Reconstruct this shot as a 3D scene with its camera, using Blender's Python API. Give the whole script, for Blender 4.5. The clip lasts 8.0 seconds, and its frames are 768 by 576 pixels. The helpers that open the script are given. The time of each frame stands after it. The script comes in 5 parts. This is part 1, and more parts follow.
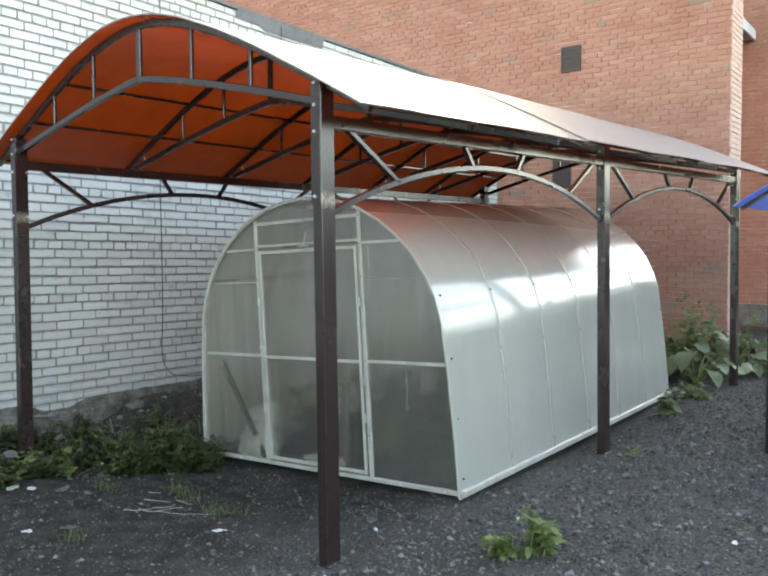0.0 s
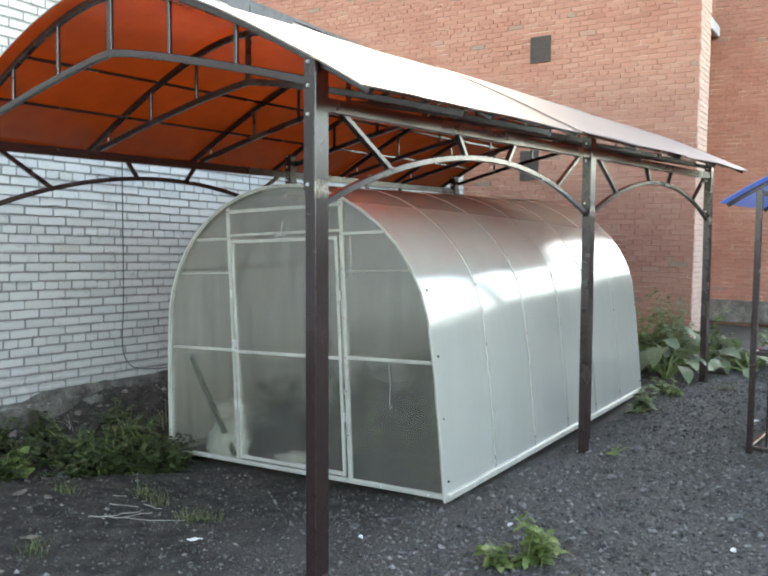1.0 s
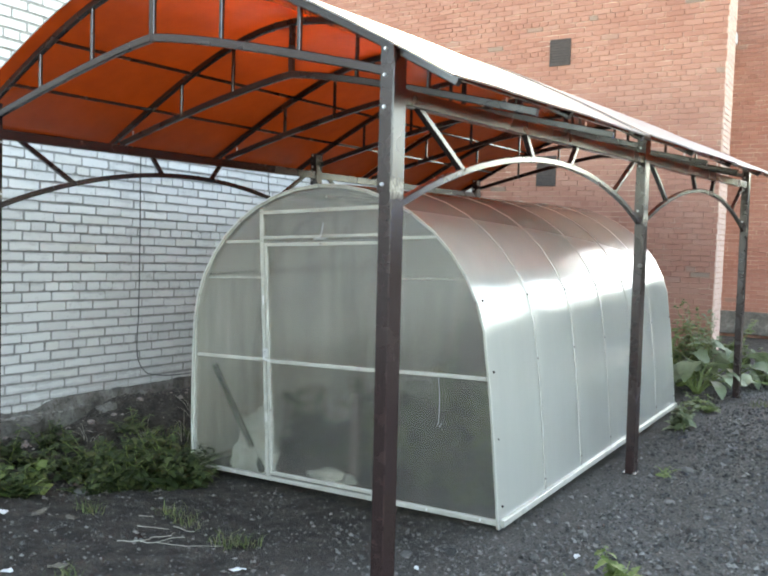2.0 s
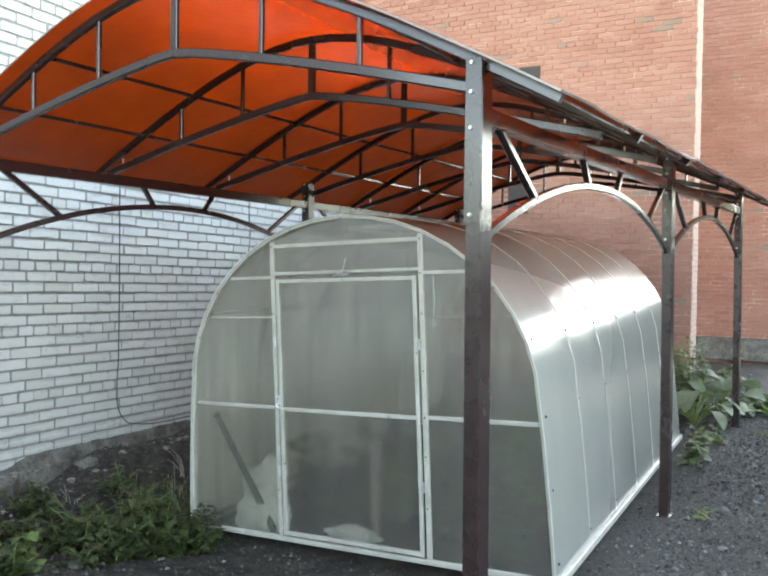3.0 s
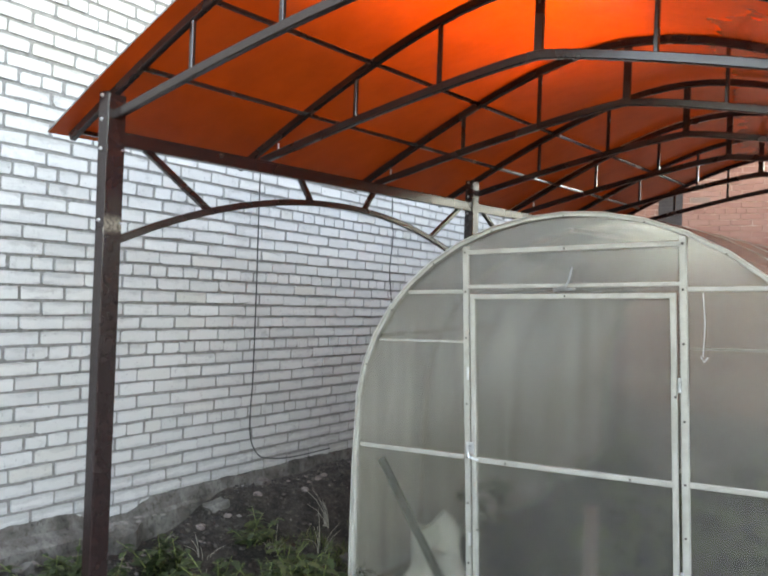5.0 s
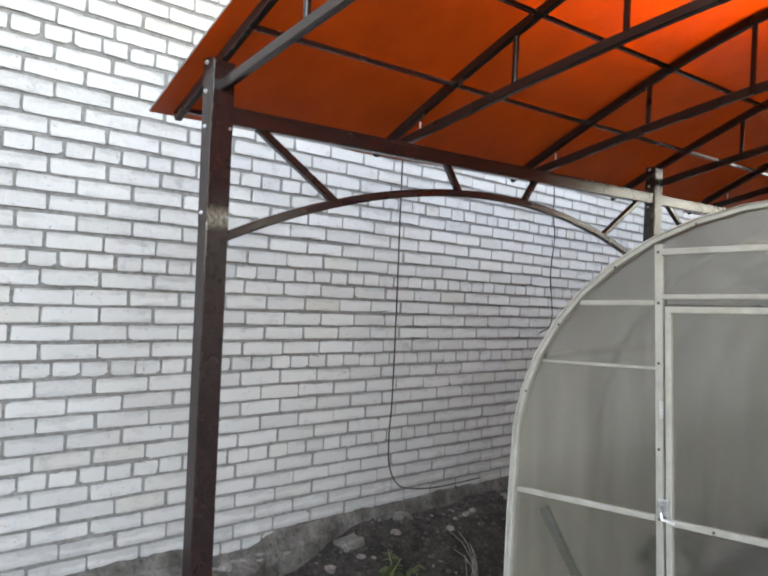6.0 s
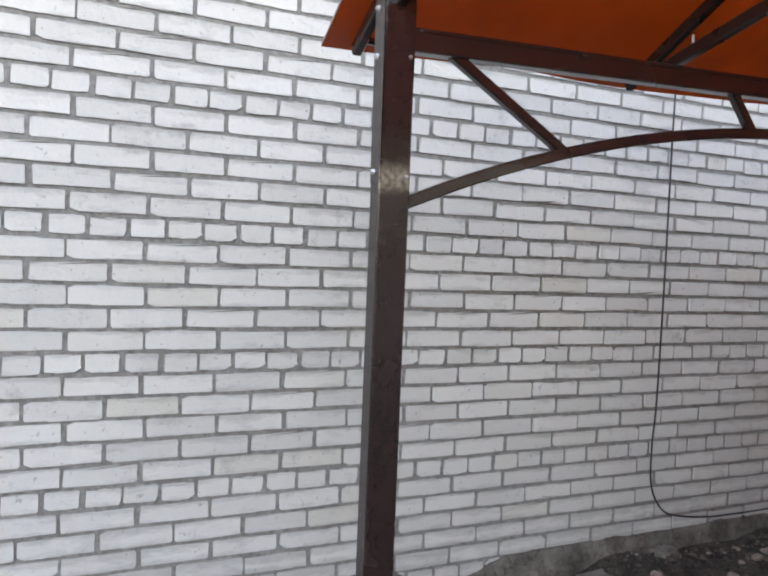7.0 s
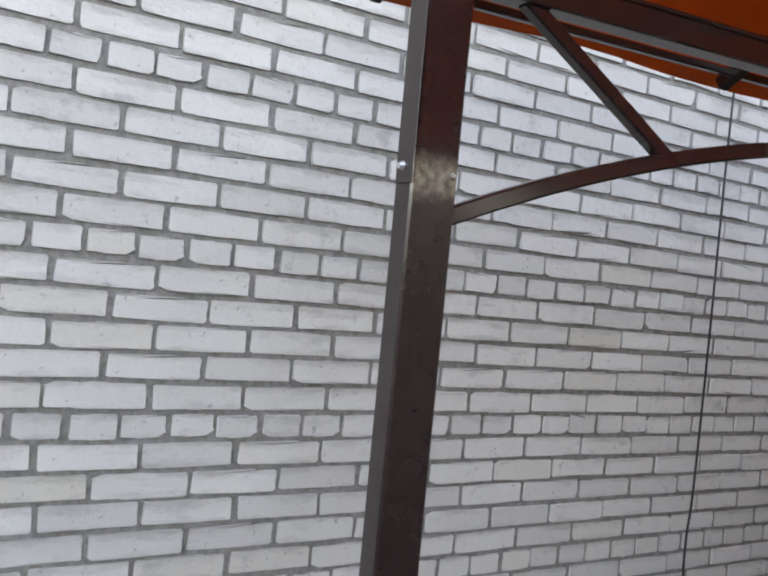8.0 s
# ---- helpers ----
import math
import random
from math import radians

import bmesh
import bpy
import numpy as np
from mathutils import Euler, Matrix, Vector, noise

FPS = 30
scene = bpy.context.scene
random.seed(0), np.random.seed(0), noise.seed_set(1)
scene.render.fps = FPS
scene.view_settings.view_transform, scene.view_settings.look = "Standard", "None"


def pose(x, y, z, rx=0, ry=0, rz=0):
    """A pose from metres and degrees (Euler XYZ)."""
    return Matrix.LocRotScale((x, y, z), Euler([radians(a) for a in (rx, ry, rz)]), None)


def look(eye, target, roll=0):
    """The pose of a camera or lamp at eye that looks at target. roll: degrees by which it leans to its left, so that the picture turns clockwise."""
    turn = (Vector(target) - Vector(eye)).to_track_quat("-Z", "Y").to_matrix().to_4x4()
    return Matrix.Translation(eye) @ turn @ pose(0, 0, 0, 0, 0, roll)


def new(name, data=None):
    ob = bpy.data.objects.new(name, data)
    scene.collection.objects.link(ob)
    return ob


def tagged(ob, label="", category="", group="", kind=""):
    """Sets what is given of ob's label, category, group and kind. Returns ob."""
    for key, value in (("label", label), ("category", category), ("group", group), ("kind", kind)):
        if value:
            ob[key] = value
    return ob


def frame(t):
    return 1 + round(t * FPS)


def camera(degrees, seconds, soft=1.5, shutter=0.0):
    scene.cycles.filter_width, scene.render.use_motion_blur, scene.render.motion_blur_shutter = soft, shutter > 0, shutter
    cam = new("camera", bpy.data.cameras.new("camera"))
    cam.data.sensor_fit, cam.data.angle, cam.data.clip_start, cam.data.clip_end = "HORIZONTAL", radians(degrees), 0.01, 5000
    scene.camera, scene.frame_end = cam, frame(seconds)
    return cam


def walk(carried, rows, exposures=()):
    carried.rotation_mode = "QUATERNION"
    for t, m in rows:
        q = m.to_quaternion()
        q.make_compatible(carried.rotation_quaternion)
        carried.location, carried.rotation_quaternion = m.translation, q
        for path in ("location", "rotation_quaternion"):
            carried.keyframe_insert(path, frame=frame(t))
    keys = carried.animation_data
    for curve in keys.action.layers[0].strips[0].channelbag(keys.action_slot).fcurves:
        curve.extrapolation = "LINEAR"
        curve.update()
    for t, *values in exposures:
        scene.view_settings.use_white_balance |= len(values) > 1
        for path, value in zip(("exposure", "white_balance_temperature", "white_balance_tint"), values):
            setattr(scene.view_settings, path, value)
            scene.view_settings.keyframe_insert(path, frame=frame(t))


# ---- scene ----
cam = camera(51.9, 8.0, soft=2.1)
PATH = [
    (0, (2.670, -2.555, 1.512), (1.353, -1.053, 1.412), -0.33),
    (0.5, (2.562, -2.528, 1.514), (1.251, -1.020, 1.412), 0.09),
    (1, (2.358, -2.502, 1.535), (1.137, -0.922, 1.405), 0.65),
    (1.5, (2.156, -2.494, 1.530), (0.910, -0.935, 1.397), 1.50),
    (1.7, (2.055, -2.474, 1.534), (0.833, -0.896, 1.407), 1.64),
    (2.8, (1.293, -2.458, 1.544), (0.159, -0.813, 1.454), 1.04),
    (3, (1.179, -2.451, 1.562), (0.114, -0.759, 1.517), 0.84),
    (3.5, (0.892, -2.440, 1.531), (-0.232, -0.785, 1.522), -0.15),
    (4, (0.584, -2.382, 1.532), (-0.570, -0.749, 1.497), 1.71),
    (4.2, (0.459, -2.325, 1.550), (-0.653, -0.663, 1.498), 1.35),
    (5.3, (-0.073, -1.809, 1.525), (-1.380, -0.296, 1.535), 2.50),
    (5.5, (-0.168, -1.713, 1.541), (-1.523, -0.242, 1.556), 2.72),
    (6, (-0.440, -1.400, 1.543), (-1.953, -0.093, 1.527), 2.38),
    (6.2, (-0.535, -1.258, 1.545), (-2.116, -0.035, 1.463), 1.74),
    (6.5, (-0.686, -1.032, 1.504), (-2.371, 0.037, 1.370), 1.27),
    (6.8, (-0.859, -0.873, 1.583), (-2.651, -0.007, 1.391), 2.19),
    (7, (-0.980, -0.795, 1.587), (-2.844, -0.082, 1.458), 2.04),
    (7.2, (-1.151, -0.741, 1.603), (-3.021, -0.034, 1.547), 3.90),
    (7.5, (-1.366, -0.694, 1.591), (-3.217, 0.062, 1.547), 5.29),
    (8, (-1.740, -0.651, 1.578), (-3.560, 0.177, 1.531), 5.10),
]
walk(cam, [(t, look(eye, target, roll)) for t, eye, target, roll in PATH],
     [(0, 3.6, 9350, 7), (0.7, 3.67, 9350, 7), (1.5, 3.96, 9450, 7), (3, 4.02, 9300, 7), (3.5, 3.85, 9200, 9), (4.2, 3.92, 9500, 11),
      (5.5, 4.05, 10150, 16), (6, 3.88, 10350, 18), (6.5, 3.77, 10450, 20), (7, 3.63, 10400, 21), (7.5, 3.51, 10300, 21), (8, 3.42, 10200, 21)])

# ---- light ----
world = bpy.data.worlds.new("sky")
scene.world = world
world.use_nodes = True
wn = world.node_tree
wn.nodes.clear()
sky = wn.nodes.new("ShaderNodeTexSky")
sky.sky_type = "NISHITA"
sky.sun_disc = False
sky.sun_elevation, sky.sun_rotation = radians(31), radians(334)
sky.air_density, sky.dust_density, sky.ozone_density = 0.8, 0.75, 0.2
bg = wn.nodes.new("ShaderNodeBackground")
bg.inputs["Strength"].default_value = 0.15
wo = wn.nodes.new("ShaderNodeOutputWorld")
wn.links.new(sky.outputs[0], bg.inputs[0])
wn.links.new(bg.outputs[0], wo.inputs[0])
sun_data = bpy.data.lights.new("sun", "SUN")
sun_data.energy, sun_data.angle, sun_data.color = 0.17, radians(4.0), (1.0, 0.9, 0.76)
sun = new("sun", sun_data)
sun.matrix_world = look((-8.27, 16.95, 11.33), (0, 0, 0))


# ---- materials ----
def material(name, build):
    m = bpy.data.materials.new(name)
    m.use_nodes = True
    nt = m.node_tree
    nt.nodes.clear()
    out = nt.nodes.new("ShaderNodeOutputMaterial")
    nt.links.new(build(nt), out.inputs["Surface"])
    return m


def node(nt, kind, **sets):
    n = nt.nodes.new(kind)
    for k, v in sets.items():
        n.inputs[k.replace("_", " ")].default_value = v
    return n


def place_coords(nt):
    return nt.nodes.new("ShaderNodeNewGeometry").outputs["Position"]


def noise_tex(nt, scale, detail=4.0, rough=0.55, where=None):
    n = node(nt, "ShaderNodeTexNoise", Scale=scale, Detail=detail, Roughness=rough)
    nt.links.new(where if where else place_coords(nt), n.inputs["Vector"])
    return n.outputs["Fac"]


def ramp(nt, fac, stops):
    r = nt.nodes.new("ShaderNodeValToRGB")
    while len(r.color_ramp.elements) < len(stops):
        r.color_ramp.elements.new(0.5)
    for e, (p, c) in zip(r.color_ramp.elements, stops):
        e.position, e.color = p, (*c, 1) if len(c) == 3 else c
    nt.links.new(fac, r.inputs[0])
    return r.outputs[0]


def mixc(nt, fac, a, b, mode="MIX"):
    m = nt.nodes.new("ShaderNodeMix")
    m.data_type, m.blend_type = "RGBA", mode
    for s, v in ((0, fac), (6, a), (7, b)):
        if isinstance(v, (int, float)):
            m.inputs[s].default_value = v
        elif isinstance(v, tuple):
            m.inputs[s].default_value = (*v, 1)
        else:
            nt.links.new(v, m.inputs[s])
    return m.outputs[2]


def mathn(nt, op, a, b=0.0):
    m = nt.nodes.new("ShaderNodeMath")
    m.operation = op
    for s, v in ((0, a), (1, b)):
        if isinstance(v, (int, float)):
            m.inputs[s].default_value = v
        else:
            nt.links.new(v, m.inputs[s])
    return m.outputs[0]


def bump(nt, height, strength=0.3, dist=0.01):
    b = node(nt, "ShaderNodeBump", Strength=strength, Distance=dist)
    nt.links.new(height, b.inputs["Height"])
    return b.outputs[0]


def principled(nt, color, rough=0.6, metal=0.0, normal=None, spec=0.5):
    p = node(nt, "ShaderNodeBsdfPrincipled", Metallic=metal)
    p.inputs["Specular IOR Level"].default_value = spec
    for key, v in (("Base Color", color), ("Roughness", rough)):
        if isinstance(v, tuple):
            p.inputs[key].default_value = (*v, 1)
        elif isinstance(v, (int, float)):
            p.inputs[key].default_value = v
        else:
            nt.links.new(v, p.inputs[key])
    if normal:
        nt.links.new(normal, p.inputs["Normal"])
    return p.outputs[0]


def piece_random(nt):
    a = nt.nodes.new("ShaderNodeObjectInfo").outputs["Random"]
    b = nt.nodes.new("ShaderNodeNewGeometry").outputs["Random Per Island"]
    return mathn(nt, "FRACT", mathn(nt, "ADD", a, b))


def m_white_brick(nt):
    r = piece_random(nt)
    base = ramp(nt, r, [(0, (0.475, 0.467, 0.437)), (0.3, (0.51, 0.502, 0.47)), (0.9, (0.555, 0.546, 0.512)), (1, (0.49, 0.47, 0.415))])
    spread = nt.nodes.new("ShaderNodeMapping")
    spread.inputs["Scale"].default_value = (1, 0.35, 1.2)
    nt.links.new(place_coords(nt), spread.inputs["Vector"])
    sep = nt.nodes.new("ShaderNodeSeparateXYZ")
    nt.links.new(place_coords(nt), sep.inputs[0])
    # height along the wall's own courses, which fall a little towards the rear
    height = mathn(nt, "ADD", mathn(nt, "ADD", sep.outputs["Z"], mathn(nt, "MULTIPLY", sep.outputs["Y"], 0.0178)), 0.135)
    row = mathn(nt, "FRACT", mathn(nt, "DIVIDE", mathn(nt, "SUBTRACT", height, 0.3446), 0.07825))
    # mortar smeared over the brick from its joints, and more of it low down
    edge = mathn(nt, "MULTIPLY", mathn(nt, "ABSOLUTE", mathn(nt, "SUBTRACT", row, 0.42)), 0.62)
    smear = mathn(nt, "ADD", noise_tex(nt, 16, 7, 0.72, spread.outputs[0]), edge)
    low = ramp(nt, height, [(0.38, (1, 1, 1)), (0.62, (0, 0, 0))])
    smear = mathn(nt, "ADD", smear, mathn(nt, "MULTIPLY", low, 0.22))
    big = noise_tex(nt, 1.3, 4, 0.6)
    smear = mathn(nt, "ADD", smear, mathn(nt, "MULTIPLY", mathn(nt, "SUBTRACT", big, 0.5), 0.5))
    smear = ramp(nt, smear, [(0.65, (0, 0, 0)), (0.86, (1, 1, 1))])
    base = mixc(nt, mathn(nt, "MULTIPLY", smear, 0.52), base, (0.29, 0.28, 0.258))
    dirt = ramp(nt, noise_tex(nt, 5.5, 7, 0.72), [(0.59, (0, 0, 0)), (0.69, (1, 1, 1))])
    base = mixc(nt, mathn(nt, "MULTIPLY", dirt, 0.5), base, (0.25, 0.24, 0.225))
    spot = ramp(nt, noise_tex(nt, 38, 5, 0.65), [(0.635, (0, 0, 0)), (0.69, (1, 1, 1))])
    base = mixc(nt, mathn(nt, "MULTIPLY", spot, 0.6), base, (0.22, 0.21, 0.2))
    fine = noise_tex(nt, 140, 4, 0.7)
    base = mixc(nt, 0.12, base, ramp(nt, fine, [(0.3, (0.5, 0.49, 0.48)), (0.6, (0.95, 0.95, 0.95))]), "MULTIPLY")
    rough_h = mathn(nt, "ADD", mathn(nt, "MULTIPLY", noise_tex(nt, 26, 6, 0.7), 1.5), mathn(nt, "MULTIPLY", smear, 0.5))
    return principled(nt, base, 0.85, 0, bump(nt, rough_h, 0.45, 0.008), 0.25)


def m_mortar(nt):
    n = noise_tex(nt, 40, 6, 0.7)
    return principled(nt, ramp(nt, n, [(0.3, (0.15, 0.143, 0.131)), (0.7, (0.29, 0.28, 0.26))]), 0.95, 0, bump(nt, n, 0.8, 0.008), 0.1)


def m_red_brick(nt):
    r = piece_random(nt)
    base = ramp(nt, r, [(0, (0.24, 0.098, 0.068)), (0.3, (0.265, 0.112, 0.079)), (0.7, (0.285, 0.124, 0.087)), (0.98, (0.31, 0.145, 0.105)), (0.988, (0.17, 0.115, 0.088)), (1, (0.2, 0.135, 0.1))])
    stain = ramp(nt, noise_tex(nt, 0.8, 5, 0.6), [(0.4, (0, 0, 0)), (0.75, (1, 1, 1))])
    base = mixc(nt, mathn(nt, "MULTIPLY", stain, 0.35), base, (0.37, 0.2, 0.147))
    fine = noise_tex(nt, 70, 5, 0.7)
    base = mixc(nt, 0.4, base, ramp(nt, fine, [(0.3, (0.5, 0.5, 0.5)), (0.65, (1, 1, 1))]), "MULTIPLY")
    return principled(nt, base, 0.85, 0, bump(nt, fine, 0.5, 0.004), 0.25)


def m_red_mortar(nt):
    n = noise_tex(nt, 3, 5, 0.6)
    return principled(nt, ramp(nt, n, [(0.35, (0.28, 0.145, 0.108)), (0.55, (0.38, 0.22, 0.165)), (0.68, (0.54, 0.4, 0.32))]), 0.95, 0, bump(nt, noise_tex(nt, 50), 0.6, 0.006), 0.1)


def m_concrete(nt):
    n = noise_tex(nt, 7, 8, 0.68)
    c = ramp(nt, n, [(0.3, (0.052, 0.046, 0.039)), (0.5, (0.112, 0.104, 0.09)), (0.7, (0.2, 0.188, 0.164))])
    pit = ramp(nt, noise_tex(nt, 34, 6, 0.7), [(0.34, (0.45, 0.43, 0.4)), (0.48, (1, 1, 1))])
    c = mixc(nt, 0.8, c, pit, "MULTIPLY")
    return principled(nt, c, 0.95, 0, bump(nt, noise_tex(nt, 20, 8, 0.72), 0.7, 0.015), 0.15)


def m_ground(nt):
    n = noise_tex(nt, 75, 8, 0.82)
    c = ramp(nt, n, [(0.32, (0.02, 0.018, 0.0155)), (0.5, (0.073, 0.068, 0.059)), (0.66, (0.155, 0.146, 0.129))])
    big = ramp(nt, noise_tex(nt, 0.7, 6, 0.65), [(0.35, (0.75, 0.72, 0.68)), (0.65, (1.1, 1.1, 1.12))])
    c = mixc(nt, 1.0, c, big, "MULTIPLY")
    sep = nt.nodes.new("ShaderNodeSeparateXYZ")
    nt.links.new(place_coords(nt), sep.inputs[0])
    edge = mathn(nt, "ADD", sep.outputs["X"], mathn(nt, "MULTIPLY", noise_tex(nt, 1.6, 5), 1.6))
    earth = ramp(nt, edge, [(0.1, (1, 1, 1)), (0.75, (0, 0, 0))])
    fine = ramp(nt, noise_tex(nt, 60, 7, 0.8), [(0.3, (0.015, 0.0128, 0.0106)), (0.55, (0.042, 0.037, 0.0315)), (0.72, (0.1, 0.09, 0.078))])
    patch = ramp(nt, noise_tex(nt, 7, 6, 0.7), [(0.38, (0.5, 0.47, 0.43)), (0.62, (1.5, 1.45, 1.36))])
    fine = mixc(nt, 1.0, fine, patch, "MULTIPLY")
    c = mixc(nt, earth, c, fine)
    return principled(nt, c, 0.9, 0, bump(nt, n, 1.0, 0.02), 0.3)


def m_stone(nt):
    r = piece_random(nt)
    c = ramp(nt, r, [(0, (0.018, 0.0168, 0.0145)), (0.5, (0.06, 0.056, 0.05)), (0.9, (0.115, 0.108, 0.096)), (1, (0.16, 0.15, 0.136))])
    return principled(nt, c, 0.8, 0, bump(nt, noise_tex(nt, 120), 0.5, 0.004), 0.35)


def brown_metal(scuff_and_glare):
    def build(nt):
        n = noise_tex(nt, 14, 5, 0.65)
        c = ramp(nt, n, [(0.3, (0.019, 0.0105, 0.0098)), (0.7, (0.028, 0.0155, 0.0142))])
        r = ramp(nt, noise_tex(nt, 3, 3), [(0.35, (0.22, 0.22, 0.22)), (0.7, (0.3, 0.3, 0.3))])
        if scuff_and_glare:
            sep = nt.nodes.new("ShaderNodeSeparateXYZ")
            nt.links.new(place_coords(nt), sep.inputs[0])
            off = mathn(nt, "ABSOLUTE", mathn(nt, "SUBTRACT", sep.outputs["Z"], 1.745))
            off = mathn(nt, "ADD", off, mathn(nt, "MULTIPLY", mathn(nt, "SUBTRACT", noise_tex(nt, 45, 5, 0.7), 0.5), 0.05))
            face = nt.nodes.new("ShaderNodeSeparateXYZ")
            nt.links.new(nt.nodes.new("ShaderNodeNewGeometry").outputs["Normal"], face.inputs[0])
            # pale band on +x faces: scuffed paint plus sky glare put into the colour
            band = ramp(nt, off, [(0.012, (0.9, 0.9, 0.9)), (0.045, (0, 0, 0))])
            band = mathn(nt, "MULTIPLY", band, mathn(nt, "GREATER_THAN", face.outputs["X"], 0.6))
            c = mixc(nt, band, c, ramp(nt, noise_tex(nt, 70, 4), [(0.3, (0.08, 0.065, 0.05)), (0.7, (0.3, 0.25, 0.19))]))
        p = node(nt, "ShaderNodeBsdfPrincipled")
        p.inputs["Coat Weight"].default_value = 0.1 if scuff_and_glare else 0.32
        p.inputs["Coat Roughness"].default_value = 0.12
        nt.links.new(c, p.inputs["Base Color"])
        nt.links.new(r, p.inputs["Roughness"])
        nt.links.new(bump(nt, noise_tex(nt, 9, 2), 0.03, 0.004), p.inputs["Normal"])
        return p.outputs[0]
    return build


def m_zinc(nt):
    n = noise_tex(nt, 40, 4)
    return principled(nt, ramp(nt, n, [(0.3, (0.45, 0.45, 0.44)), (0.7, (0.68, 0.68, 0.66))]), 0.35, 0.8)


def m_frame(nt):
    n = noise_tex(nt, 12, 6, 0.7)
    c = ramp(nt, n, [(0.3, (0.3, 0.283, 0.235)), (0.6, (0.4, 0.38, 0.325))])
    return principled(nt, c, 0.38, 0.15, bump(nt, noise_tex(nt, 70), 0.08, 0.003), 0.5)


def sheet_shader(nt, see, glow, see_share, back_share, gloss_rough, blur, tint_noise, r0, wave=0.1, ior=1.03, steep=5.0, shine=0.78):
    """Twin-wall plastic: gloss over a mix of blurred see-through and scattered light."""
    flute = nt.nodes.new("ShaderNodeMapping")
    flute.inputs["Scale"].default_value = (4, 4, 0.4)
    nt.links.new(place_coords(nt), flute.inputs["Vector"])
    n = noise_tex(nt, 1.5, 6, 0.65, flute.outputs[0])
    shade = ramp(nt, n, [(0.3, (tint_noise,) * 3), (0.7, (1, 1, 1))])
    refr = node(nt, "ShaderNodeBsdfRefraction", Roughness=blur, IOR=ior)
    nt.links.new(mixc(nt, 1.0, see, shade, "MULTIPLY"), refr.inputs["Color"])
    tint = mixc(nt, 1.0, glow, shade, "MULTIPLY")
    trans = nt.nodes.new("ShaderNodeBsdfTranslucent")
    diff = nt.nodes.new("ShaderNodeBsdfDiffuse")
    nt.links.new(tint, trans.inputs["Color"])
    nt.links.new(tint, diff.inputs["Color"])
    sc = nt.nodes.new("ShaderNodeMixShader")
    sc.inputs[0].default_value = back_share
    nt.links.new(trans.outputs[0], sc.inputs[1])
    nt.links.new(diff.outputs[0], sc.inputs[2])
    body = nt.nodes.new("ShaderNodeMixShader")
    body.inputs[0].default_value = see_share
    nt.links.new(sc.outputs[0], body.inputs[1])
    nt.links.new(refr.outputs[0], body.inputs[2])
    gl = node(nt, "ShaderNodeBsdfGlossy", Roughness=gloss_rough, Color=(shine, shine, shine, 1))
    lw = node(nt, "ShaderNodeLayerWeight", Blend=0.5)
    fac = mathn(nt, "ADD", mathn(nt, "MULTIPLY", mathn(nt, "POWER", lw.outputs["Facing"], steep), 1 - r0), r0)
    nt.links.new(bump(nt, noise_tex(nt, 2.2, 2), wave, 0.05), gl.inputs["Normal"])
    top = nt.nodes.new("ShaderNodeMixShader")
    nt.links.new(fac, top.inputs[0])
    nt.links.new(body.outputs[0], top.inputs[1])
    nt.links.new(gl.outputs[0], top.inputs[2])
    return top.outputs[0]


def leaf_mat(lo, hi, back):
    def build(nt):
        r = piece_random(nt)
        c = ramp(nt, r, [(0, lo), (0.7, hi), (1, back)])
        c = mixc(nt, 0.5, c, ramp(nt, noise_tex(nt, 30), [(0.3, (0.5, 0.5, 0.5)), (0.7, (1, 1, 1))]), "MULTIPLY")
        p = node(nt, "ShaderNodeBsdfPrincipled", Roughness=0.55)
        nt.links.new(c, p.inputs["Base Color"])
        tr = nt.nodes.new("ShaderNodeBsdfTranslucent")
        nt.links.new(c, tr.inputs[0])
        mx = nt.nodes.new("ShaderNodeMixShader")
        mx.inputs[0].default_value = 0.3
        nt.links.new(p.outputs[0], mx.inputs[1])
        nt.links.new(tr.outputs[0], mx.inputs[2])
        return mx.outputs[0]
    return build


def plain(lo, hi, rough=0.6, scale=20.0, metal=0.0):
    return lambda nt: principled(nt, ramp(nt, noise_tex(nt, scale, 5, 0.65), [(0.3, lo), (0.7, hi)]), rough, metal, bump(nt, noise_tex(nt, scale * 2), 0.15, 0.005))


WHITE_BRICK = material("white_brick", m_white_brick)
MORTAR = material("grey_mortar", m_mortar)
RED_BRICK = material("red_brick", m_red_brick)
RED_MORTAR = material("red_mortar", m_red_mortar)
CONCRETE = material("old_concrete", m_concrete)
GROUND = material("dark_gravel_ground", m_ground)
STONE = material("gravel_stone", m_stone)
BROWN = material("brown_painted_steel", brown_metal(False))
POST = material("brown_painted_post", brown_metal(True))
ZINC = material("zinc", m_zinc)
FRAME = material("pale_frame", m_frame)
CANOPY = material("orange_sheet", lambda nt: sheet_shader(nt, (0.38, 0.044, 0.009), (0.5, 0.092, 0.016), 0.66, 0.12, 0.22, 0.45, 0.8, 0.06, 0.1, 1.4))
# dust and the sky's white sheen on the roof, put into a pale colour
CANOPY_TOP = material("dust_and_sheen_orange_sheet", lambda nt: sheet_shader(nt, (1.0, 0.8, 0.6), (0.44, 0.415, 0.38), 0.6, 0.85, 0.3, 0.4, 0.85, 0.1, 0.1, 1.4, 5.0, 0.45))
CLEAR = material("clear_sheet", lambda nt: sheet_shader(nt, (0.97, 0.955, 0.915), (0.9, 0.85, 0.77), 0.92, 0.45, 0.2, 0.27, 0.86, 0.12, 0.1, 1.17))
